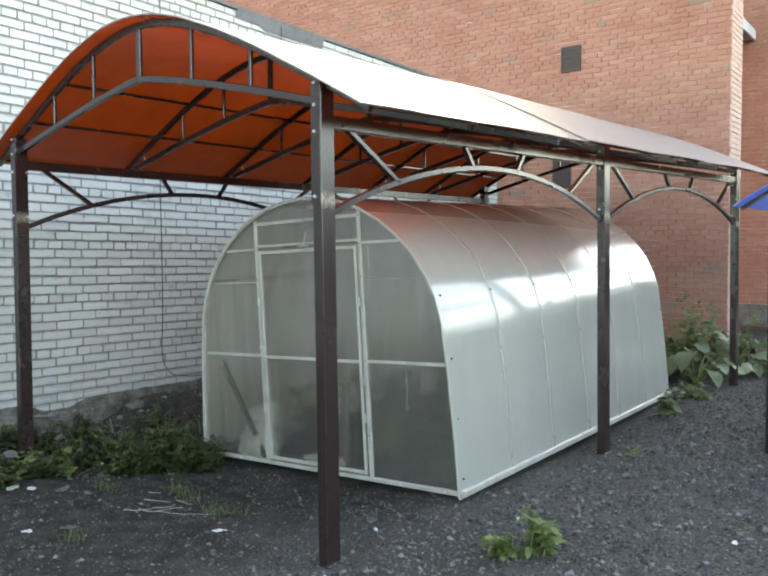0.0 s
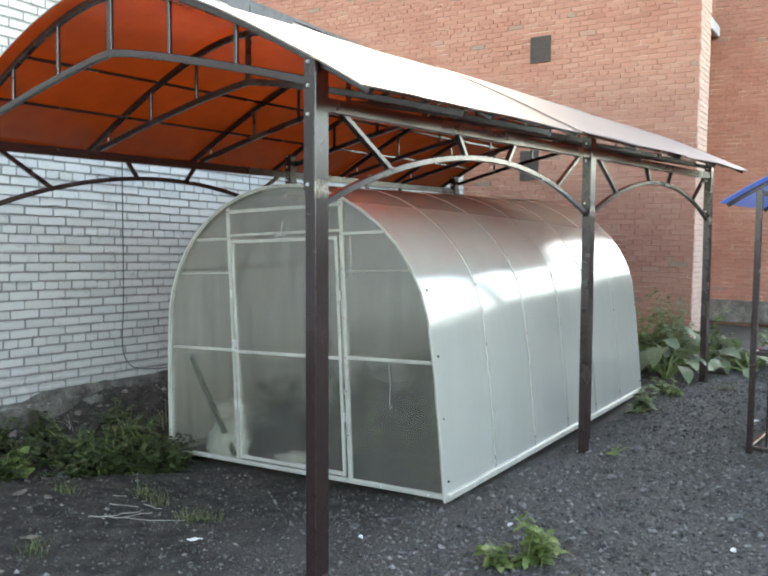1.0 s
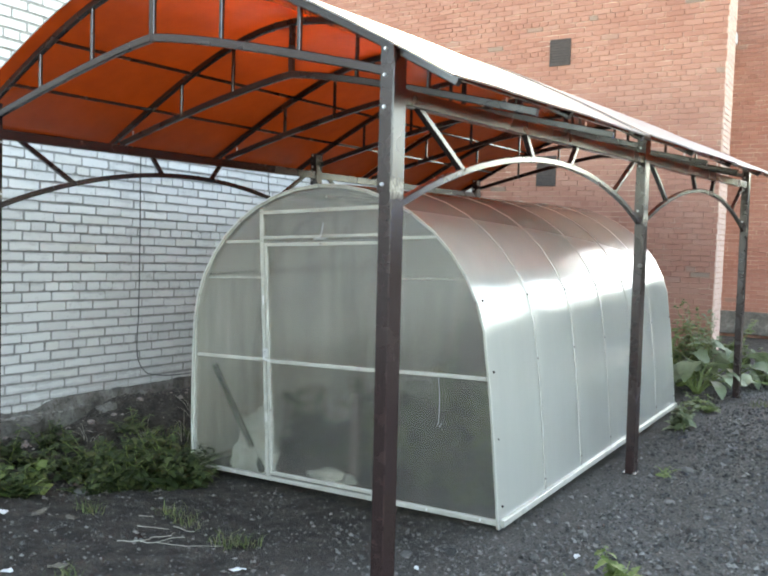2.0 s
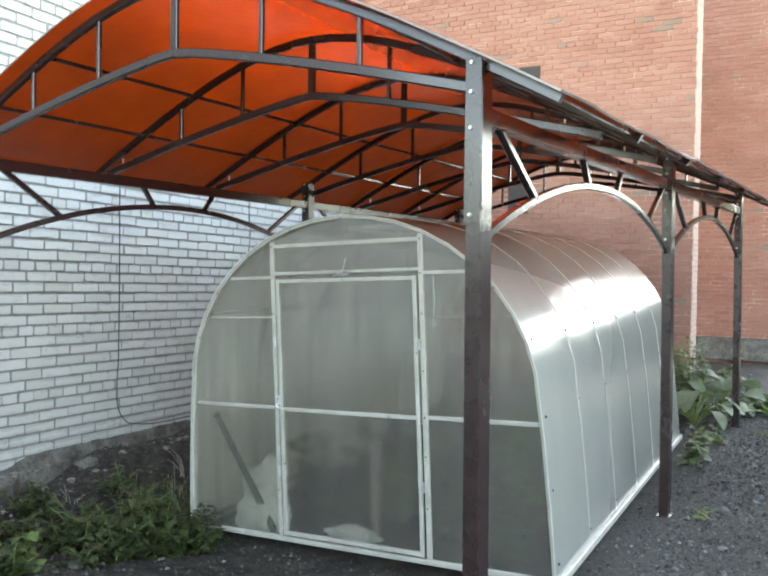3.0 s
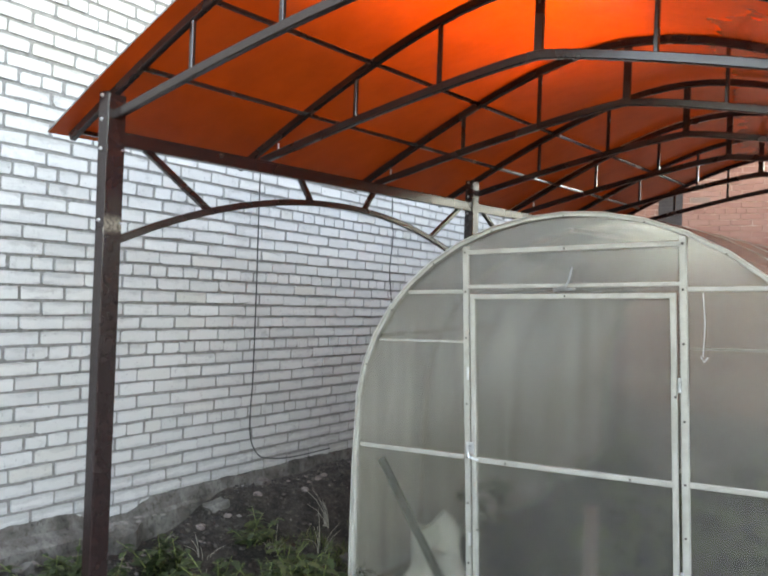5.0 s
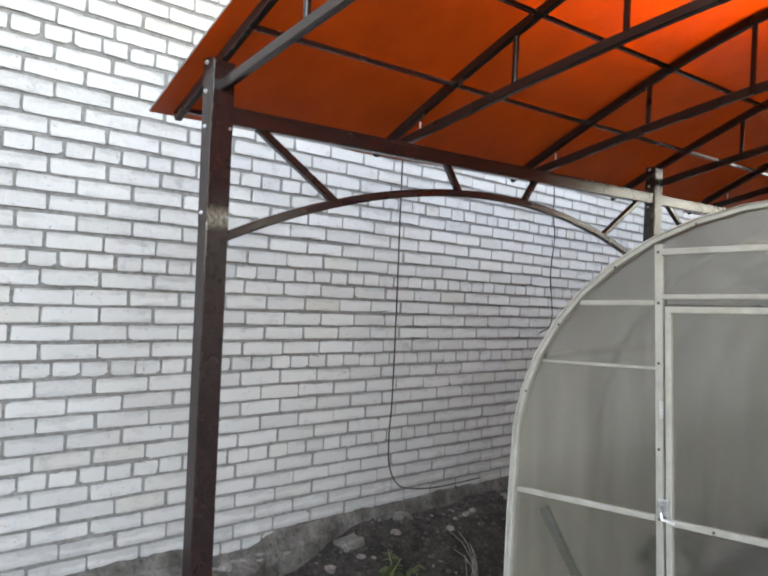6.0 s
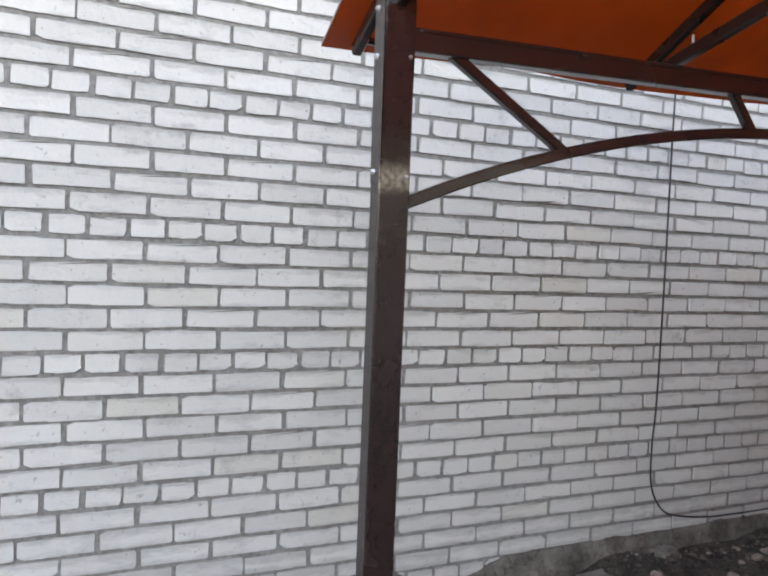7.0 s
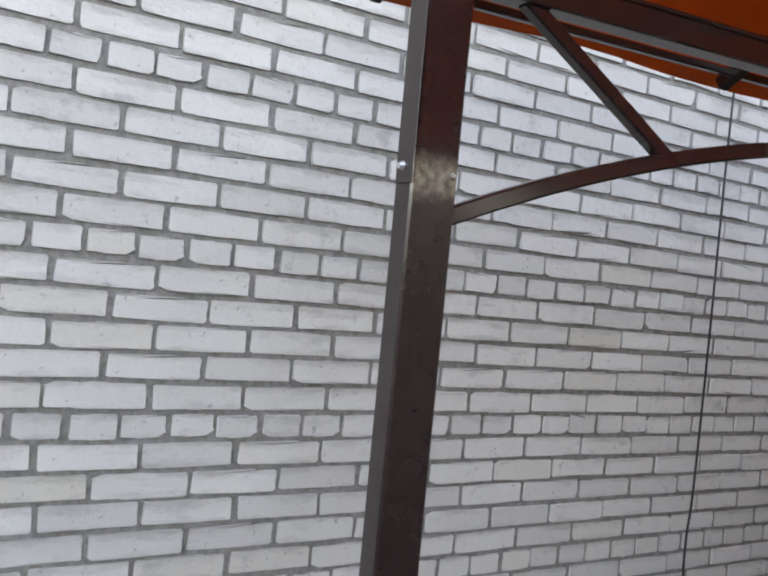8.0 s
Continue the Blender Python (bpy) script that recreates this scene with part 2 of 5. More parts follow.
COVER = material("milky_cover_sheet", lambda nt: sheet_shader(nt, (0.97, 0.98, 0.95), (0.72, 0.7, 0.625), 0.45, 0.6, 0.16, 0.4, 0.94, 0.05, 0.15, 1.03, 3.0, 0.64))
BLUE = material("blue_sheet", lambda nt: sheet_shader(nt, (0.35, 0.55, 0.95), (0.2, 0.36, 0.75), 0.4, 0.3, 0.2, 0.3, 0.8, 0.05))
LEAF = material("weed_leaf", leaf_mat((0.016, 0.03, 0.009), (0.046, 0.072, 0.02), (0.085, 0.102, 0.035)))
BURDOCK = material("burdock_leaf", leaf_mat((0.1, 0.13, 0.06), (0.155, 0.195, 0.1), (0.22, 0.25, 0.14)))
LIGHT_LEAF = material("light_leaf", leaf_mat((0.068, 0.11, 0.026), (0.14, 0.19, 0.05), (0.2, 0.235, 0.085)))
STEM = material("stem", plain((0.09, 0.13, 0.03), (0.16, 0.2, 0.06)))
TUFT = material("tuft_blade", leaf_mat((0.05, 0.075, 0.018), (0.1, 0.13, 0.035), (0.2, 0.19, 0.09)))
DRY = material("dry_stalk", plain((0.16, 0.15, 0.12), (0.3, 0.28, 0.23)))
DEAD_LEAF = material("dead_leaf", plain((0.07, 0.06, 0.045), (0.15, 0.13, 0.1), 0.8, 40))
WOODS = material("far_woods", leaf_mat((0.035, 0.05, 0.03), (0.06, 0.08, 0.05), (0.07, 0.085, 0.055)))
PAPER = material("white_litter", plain((0.4, 0.4, 0.39), (0.6, 0.6, 0.58)))
BLACK = material("black_rubber", plain((0.012, 0.012, 0.013), (0.03, 0.03, 0.03), 0.5))
VENT = material("grey_vent", plain((0.032, 0.022, 0.019), (0.052, 0.038, 0.033), 0.9))
BAG = material("white_sack", plain((0.38, 0.39, 0.35), (0.58, 0.59, 0.54), 0.7, 8))
FELT = material("roof_felt", plain((0.1, 0.1, 0.103), (0.17, 0.17, 0.175), 0.85, 10))
PALE_BRICK = material("pale_brick", plain((0.4, 0.25, 0.195), (0.5, 0.34, 0.275), 0.85, 12))
SOFFIT = material("grey_soffit", plain((0.2, 0.19, 0.21), (0.28, 0.27, 0.29), 0.8, 6))
FASCIA = material("white_fascia", plain((0.4, 0.4, 0.41), (0.52, 0.52, 0.53), 0.7, 6))
RUBBLE = material("rubble", plain((0.08, 0.066, 0.058), (0.24, 0.19, 0.165), 0.9, 30))
CRUMB = material("soil_crumb", lambda nt: principled(nt, ramp(nt, piece_random(nt), [(0, (0.018, 0.0145, 0.012)), (0.6, (0.042, 0.034, 0.027)), (0.97, (0.08, 0.067, 0.056)), (1, (0.2, 0.18, 0.16))]), 0.95))
CRUMBLED = material("crumbled_mortar", plain((0.1, 0.09, 0.078), (0.23, 0.21, 0.185), 0.9, 35))
DARKWOOD = material("dark_board", plain((0.03, 0.04, 0.03), (0.06, 0.075, 0.055), 0.7, 10))


# ---- building blocks ----
def part(name, bm, mat, parent=None, label="", smooth=False):
    me = bpy.data.meshes.new(name)
    bmesh.ops.recalc_face_normals(bm, faces=bm.faces)
    bm.to_mesh(me)
    bm.free()
    me.materials.append(mat)
    if smooth:
        for p in me.polygons:
            p.use_smooth = True
        me.set_sharp_from_angle(angle=radians(50))
    ob = new(name, me)
    ob.parent = parent
    if label:
        tagged(ob, label)
    return ob


def mesh_part(name, verts, faces, mat, parent=None, label="", smooth=False):
    me = bpy.data.meshes.new(name)
    me.from_pydata(verts, [], faces)
    me.update()
    me.materials.append(mat)
    if smooth:
        for p in me.polygons:
            p.use_smooth = True
        me.set_sharp_from_angle(angle=radians(50))
    ob = new(name, me)
    ob.parent = parent
    if label:
        tagged(ob, label)
    return ob


def thing(name, at, label, category, group="", turn=0.0):
    ob = new(name)
    ob.matrix_basis = pose(*at, 0, 0, turn)
    return tagged(ob, label, category, group)


def box(bm, lo, hi, bevel=0.0):
    c = [(a + b) / 2 for a, b in zip(lo, hi)]
    s = [abs(b - a) for a, b in zip(lo, hi)]
    g = bmesh.ops.create_cube(bm, size=1.0, matrix=Matrix.Translation(c) @ Matrix.Diagonal((*s, 1)))
    if bevel:
        edges = list({e for v in g["verts"] for e in v.link_edges})
        bmesh.ops.bevel(bm, geom=edges, offset=bevel, segments=2, affect="EDGES", profile=0.5)
    return bm


def boxed(lo, hi, bevel=0.0):
    return box(bmesh.new(), lo, hi, bevel)


def sweep(points, w, h, side, closed_ends=True, bevel=0.15):
    """A tube of rounded rectangular section w by h along points; w lies along the vector side."""
    bm = bmesh.new()
    side = Vector(side).normalized()
    pts = [Vector(p) for p in points]
    k = min(w, h) * bevel
    sec = [(w / 2 - k, h / 2), (w / 2, h / 2 - k), (w / 2, -h / 2 + k), (w / 2 - k, -h / 2), (-w / 2 + k, -h / 2), (-w / 2, -h / 2 + k), (-w / 2, h / 2 - k), (-w / 2 + k, h / 2)]
    rings = []
    for i, p in enumerate(pts):
        d = (pts[min(i + 1, len(pts) - 1)] - pts[max(i - 1, 0)]).normalized()
        s = (side - d * side.dot(d)).normalized()
        u = s.cross(d)
        rings.append([bm.verts.new(p + s * a + u * b) for a, b in sec])
    for r0, r1 in zip(rings, rings[1:]):
        for i in range(8):
            bm.faces.new((r0[i], r0[(i + 1) % 8], r1[(i + 1) % 8], r1[i]))
    if closed_ends:
        bm.faces.new(rings[0])
        bm.faces.new(rings[-1])
    return bm


def round_sweep(bm, pts, r0, r1, n=6):
    pts = [Vector(p) for p in pts]
    rings = []
    for i, p in enumerate(pts):
        d = (pts[min(i + 1, len(pts) - 1)] - pts[max(i - 1, 0)]).normalized()
        a = d.orthogonal().normalized()
        b = d.cross(a)
        r = r0 + (r1 - r0) * i / max(1, len(pts) - 1)
        rings.append([bm.verts.new(p + (a * math.cos(6.2832 * j / n) + b * math.sin(6.2832 * j / n)) * r) for j in range(n)])
    for q0, q1 in zip(rings, rings[1:]):
        for j in range(n):
            bm.faces.new((q0[j], q0[(j + 1) % n], q1[(j + 1) % n], q1[j]))
    bm.faces.new(rings[0])
    bm.faces.new(rings[-1])
    return bm


def bolt_bm(at, axis, r=0.009, h=0.008):
    bm = bmesh.new()
    z = Vector(axis).normalized()
    m = Matrix.Translation(Vector(at) + z * h / 2) @ z.to_track_quat("Z", "Y").to_matrix().to_4x4()
    bmesh.ops.create_cone(bm, cap_ends=True, segments=8, radius1=r, radius2=r * 0.65, depth=h, matrix=m)
    return bm


# ---- where the two buildings stand: the walls meet at a right angle, five degrees askew to the carport ----
WX = -3.845
WALL_FRAME = Matrix.Translation((-3.8866, -0.0037, 1.5765)) @ Matrix.Rotation(radians(5.166), 4, "Z") @ Matrix.Rotation(-0.0178, 4, "X") @ Matrix.Translation((-WX, -0.1528, -1.714))
RED_FRAME = Matrix.Translation((-3.56, 8.857, 4.673)) @ Matrix.Rotation(radians(5.166), 4, "Z") @ Matrix.Translation((3.35, -8.8, -4.52))


def wall_x(y):
    """Where the face of the white wall stands at y."""
    return -3.887 - 0.0904 * y


# ---- ground ----
def rise(x, y):
    """Height of the ground: a yard that dips under the greenhouse and rises behind it, a soil bank along the white wall."""
    b = max(0.0, min(1.0, (wall_x(y) + 1.1 - x) / 0.8))
    b = b * b * (3 - 2 * b)
    n = noise.noise((x * 1.7, y * 1.7, 3.0)) * 0.02 + noise.noise((x * 6, y * 6, 1.0)) * 0.006
    near = max(0.0, 1 - max(0.0, math.hypot(x, y - 2) - 9) / 4)
    s = max(0.0, min(1.0, (y - 0.7) / 1.0))
    d = max(0.0, min(1.0, (0.9 - x) / 2.6)) * max(0.0, min(1.0, (y + 0.5) / 1.6))
    d = d * d * (3 - 2 * d)
    u = max(0.0, min(1.0, (y - 3.4) / 2.8))
    low = -0.19 * d * (1 - 0.6 * u) + 0.07 * u * u * (3 - 2 * u)
    return (b * (0.11 + 0.17 * s * s * (3 - 2 * s) + 3.0 * abs(n)) + low + n - 0.012) * near


def ground_sheet():
    xs = [-300, -120, -40, -14, -9, -6] + [-4.6 + 0.08 * i for i in range(96)] + [3.6, 4.6, 6, 9, 14, 40, 120, 300]
    ys = [-300, -120, -40, -14, -8, -5] + [-4 + 0.09 * i for i in range(140)] + [9.2, 11, 14, 20, 40, 120, 300]
    verts = [(x, y, rise(x, y)) for y in ys for x in xs]
    nx = len(xs)
    faces = [(j * nx + i, j * nx + i + 1, (j + 1) * nx + i + 1, (j + 1) * nx + i) for j in range(len(ys) - 1) for i in range(nx - 1)]
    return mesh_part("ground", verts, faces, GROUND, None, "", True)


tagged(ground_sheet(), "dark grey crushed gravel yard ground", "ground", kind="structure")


def rock(verts, faces, x, y, z, s, rnd):
    """A small angular stone: a squashed and jittered octahedron."""
    k = len(verts)
    a = rnd.uniform(0, 6.28)
    ca, sa = math.cos(a), math.sin(a)
    for px, py, pz in ((1, 0, 0), (0, 1, 0), (-1, 0, 0), (0, -1, 0), (0.2, 0.1, 0.75), (0, 0, -0.6)):
        px, py, pz = px * rnd.uniform(0.6, 1.3), py * rnd.uniform(0.5, 1.0), pz * rnd.uniform(0.6, 1.1)
        px += rnd.uniform(-0.25, 0.25)
        verts.append((x + s * (px * ca - py * sa), y + s * (px * sa + py * ca), z + s * (pz + 0.25)))
    for i in range(4):
        faces.append((k + i, k + (i + 1) % 4, k + 4))
        faces.append((k + (i + 1) % 4, k + i, k + 5))


def gravel():
    rnd = random.Random(11)
    verts, faces = [], []
    for _ in range(120000):
        x, y = rnd.uniform(-2.8, 3.4), -1.9 + 10.0 * rnd.random() ** 1.5
        if -2.62 < x < -0.25 and 1.5 < y < 5.0:
            continue
        bare = 0.35 * noise.noise((x * 1.5, y * 1.5, 2.0)) + min(1.0, max(0.0, (x + 0.9) / 1.0))
        bare *= min(1.0, (3.4 - x) / 1.2) * min(1.0, (y + 1.9) / 0.7)
        if rnd.random() > 0.25 + 0.75 * bare:
            continue
        s = 0.0035 + 0.006 * rnd.random() + 0.013 * rnd.random() ** 9
        if x > 0.1:
            s *= 1.25
        if y > 3.5:
            s *= 1.2
        rock(verts, faces, x, y, rise(x, y), s, rnd)
    return mesh_part("gravel", verts, faces, STONE)


tagged(gravel(), "loose dark grey angular gravel on the yard", "gravel", kind="stuff")


# ---- walls of brick ----
def brick_shape(length, height, rnd, worn):
    """Outline of a worn brick face, centred, as (u, v): rounded corners, wavering sides, a chip here and there."""
    a, b = length / 2, height / 2
    j = lambda k=1.0: rnd.uniform(-worn, worn) * k  # noqa: E731
    pts = []
    for k, (su, sv) in enumerate(((-1, -1), (1, -1), (1, 1), (-1, 1))):
        c, d = rnd.uniform(0.002, 0.007), rnd.uniform(0.002, 0.006)
        if rnd.random() < 0.1:
            c, d = rnd.uniform(0.008, 0.024), rnd.uniform(0.006, 0.018)
        on_long, on_short = (su * (a - c), sv * b + j(0.5)), (su * a + j(0.5), sv * (b - d))
        pts += [on_short, on_long] if k % 2 == 0 else [on_long, on_short]
        if k % 2 == 0:
            for q in (-0.45, 0.0, 0.45):
                dip = -sv * rnd.uniform(0.004, 0.009) if rnd.random() < 0.1 else 0.0
                pts.append((-su * -q * a + a * rnd.uniform(-0.15, 0.15), sv * b + j(0.8) + dip))
        elif k == 1:
            pts.append((su * a + j(0.6), rnd.uniform(-0.3, 0.3) * b))
    return pts


def brick_geo(length, height, rnd, worn, depth=0.022, proud=0.0):
    """Vertices (u, v, out) and faces of one brick that stands depth out of the mortar."""
    pts = brick_shape(length, height, rnd, worn)
    n = len(pts)
    verts = [(u, v, -depth) for u, v in pts]
    verts += [(u - math.copysign(0.0022, u), v - math.copysign(0.0022, v), proud + rnd.uniform(-0.0025, 0.0)) for u, v in pts]
    faces = [(i, (i + 1) % n, n + (i + 1) % n, n + i) for i in range(n)]
    faces.append(tuple(range(n, 2 * n)))
    return verts, faces


def lay_bricks(wall, u_range, z_range, z0, course, pitch, header_row, phase, basis, near, mats, worn, seed, skip=lambda u, z: False, odd=0.5, joint=(0.008, 0.015, 0.011, 0.016)):
    """Bricks of a wall: those of the stretch near as objects of their own, the rest joined. basis(u, z, out) gives the place."""
    rnd = random.Random(seed)
    o, eu, en = basis
    kinds = {}
    verts, faces = [], []
    flat = Matrix((eu, Vector((0, 0, 1)), en)).transposed().to_4x4()
    row0 = math.floor((z_range[0] - z0) / course)
    rows = math.ceil((z_range[1] - z0) / course)
    for i in range(row0, rows):
        z = z0 + (i + 0.5) * course
        if not z_range[0] <= z <= z_range[1]:
            continue
        head = header_row(i)
        p = pitch / 2 if head else pitch
        ph = phase + (pitch / 4 if head else (pitch * odd if i % 2 else 0))
        k0 = math.floor((u_range[0] - ph) / p)
        drift = rnd.uniform(-0.008, 0.008)
        for k in range(k0, math.ceil((u_range[1] - ph) / p)):
            ua, ub = max(ph + k * p, u_range[0]), min(ph + (k + 1) * p, u_range[1])
            if ub - ua < 0.04:
                continue
            u = (ua + ub) / 2 + drift + rnd.uniform(-0.004, 0.004)
            if skip(u, z):
                continue
            size = (ub - ua - rnd.uniform(joint[0], joint[1]), course - rnd.uniform(joint[2], joint[3]))
            zz, out = z + rnd.uniform(-0.0025, 0.0025), rnd.uniform(-0.002, 0.003)
            if near(u, z):
                key = (head, abs(ub - ua - p) < 0.01 or round(ub - ua, 3), rnd.randrange(7))
                if key not in kinds:
                    v, f = brick_geo(size[0], size[1], random.Random(seed + len(kinds)), worn)
                    me = bpy.data.meshes.new("brick")
                    me.from_pydata([Vector(q) for q in v], [], f)
                    me.materials.append(mats)
                    kinds[key] = me
                ob = new("brick", kinds[key])
                ob.parent = wall
                ob.matrix_basis = Matrix.Translation(o + eu * u + Vector((0, 0, zz)) + en * out) @ flat @ pose(0, 0, 0, 0, 0, rnd.uniform(-0.35, 0.35))
            else:
                v, f = brick_geo(size[0], size[1], rnd, worn, proud=out)
                s = len(verts)
                verts += [tuple(o + eu * (u + a) + en * c + Vector((0, 0, zz + b))) for a, b, c in v]
                faces += [tuple(s + q for q in g) for g in f]
    rest = mesh_part("brickwork", verts, faces, mats, wall)
    tagged(rest, kind="stuff")
    return rest


# ---- buildings ----


def white_building():
    body = boxed((-4.25, -6.0, -0.1), (WX - 0.008, 8.94, 4.25))
    wall = part("wall_west", body, MORTAR)
    wall.matrix_basis = WALL_FRAME
    tagged(wall, "white silicate brick wall with dark recessed joints", "wall", kind="structure")
    # plaster skirt over the lowest course, a concrete ledge below it that is broken away past the post
    rnd = random.Random(4)
    verts, faces, n = [], [], 520
    for i in range(n + 1):
        y = -6.0 + 14.9 * i / n
        fine = 0.012 * noise.noise((y * 7.0, 2, 0)) + rnd.uniform(-0.003, 0.003)
        dip = max(0.0, 1 - abs(y - 0.85) / 0.3)
        skirt = 0.35 + 0.02 * noise.noise((y * 1.3, 0, 0)) + fine - 0.065 * min(1.0, 1.6 * dip)
        whole = max(0.0, min(1.0, (1.05 - y) / 0.12))
        shelf = 0.262 + 0.016 * noise.noise((y * 2.3, 5, 0)) - 0.05 * dip
        out = 0.045 + 0.085 * whole + 0.018 * noise.noise((y * 3.1, 9, 0))
        rough = 0.02 * noise.noise((y * 5.0, 4, 0)) * (1 - 0.6 * whole)
        verts += [(WX - 0.02, y, skirt + 0.012), (WX + 0.006, y, skirt), (WX + 0.016 + fine * 0.3, y, skirt - 0.03), (WX + 0.022, y, shelf + 0.03),
                  (WX + out * 0.6, y, shelf + 0.008 + rough), (WX + out, y, shelf - 0.012 + rough), (WX + out + 0.006 + rough * 0.4, y, shelf - 0.06), (WX + out + 0.004, y, 0.1), (WX + out - 0.02 * whole, y, 0.085), (WX + out - 0.03, y, -0.1)]
    for i in range(n):
        faces += [(10 * i + k, 10 * i + k + 1, 10 * i + k + 11, 10 * i + k + 10) for k in range(9)]
    mesh_part("footing", verts, faces, CONCRETE, wall, "grey plaster skirt and broken concrete footing ledge")
    roof = part("roof_white_building", boxed((-14.0, -6.0, 4.1), (-4.25, 8.94, 4.24)), FELT)
    roof.matrix_basis = WALL_FRAME
    tagged(roof, "dark felt flat roof behind the white brick wall", "roof", kind="structure")
    # felt strip laid over the top, with one sheet hanging down over the upper courses
    rnd = random.Random(6)
    verts, faces = [], []
    for k in range(46):
        y = -5.9 + 14.8 * k / 45
        z = 4.275 + 0.012 * noise.noise((y * 2.2, 1, 0))
        verts += [(WX + 0.025, y, z - 0.02), (WX + 0.03, y, z + 0.012), (-4.27, y, z + 0.02), (-4.27, y, z - 0.02)]
    for k in range(45):
        faces += [(4 * k + q, 4 * k + (q + 1) % 4, 4 * k + 4 + (q + 1) % 4, 4 * k + 4 + q) for q in range(4)]
    faces += [(0, 1, 2, 3), tuple(180 + q for q in range(4))]
    mesh_part("capping", verts, faces, FELT, wall, "dark felt capping strip")
    verts, faces = [], []
    for k in range(17):
        y = 2.96 + 1.41 * k / 16
        hang = 4.165 if y < 3.35 else 4.125 + 0.02 * (y - 3.35)
        w = 0.004 * noise.noise((y * 5, 3, 0))
        verts += [(WX + 0.006 + w, y, hang + rnd.uniform(-0.004, 0.004)), (WX + 0.014 + w, y, hang), (WX + 0.04 + w, y, 4.27), (WX + 0.032 + w, y, 4.27)]
    for k in range(16):
        faces += [(4 * k + q, 4 * k + (q + 1) % 4, 4 * k + 4 + (q + 1) % 4, 4 * k + 4 + q) for q in range(4)]
    faces += [(0, 1, 2, 3), tuple(64 + q for q in range(4))]
    mesh_part("felt_sheet", verts, faces, FELT, wall, "grey felt sheet hanging over the top courses")
    lay_bricks(wall, (-5.0, 8.9), (0.29, 4.26), 0.3446, 0.07825, 0.259, lambda i: i % 6 == 5, 0.088,
               (Vector((WX, 0, 0)), Vector((0, 1, 0)), Vector((1, 0, 0))), lambda u, z: -1.05 < u < 1.25 and 0.6 < z < 2.4, WHITE_BRICK, 0.004, 21,
               lambda u, z: z > 4.28)
    return wall


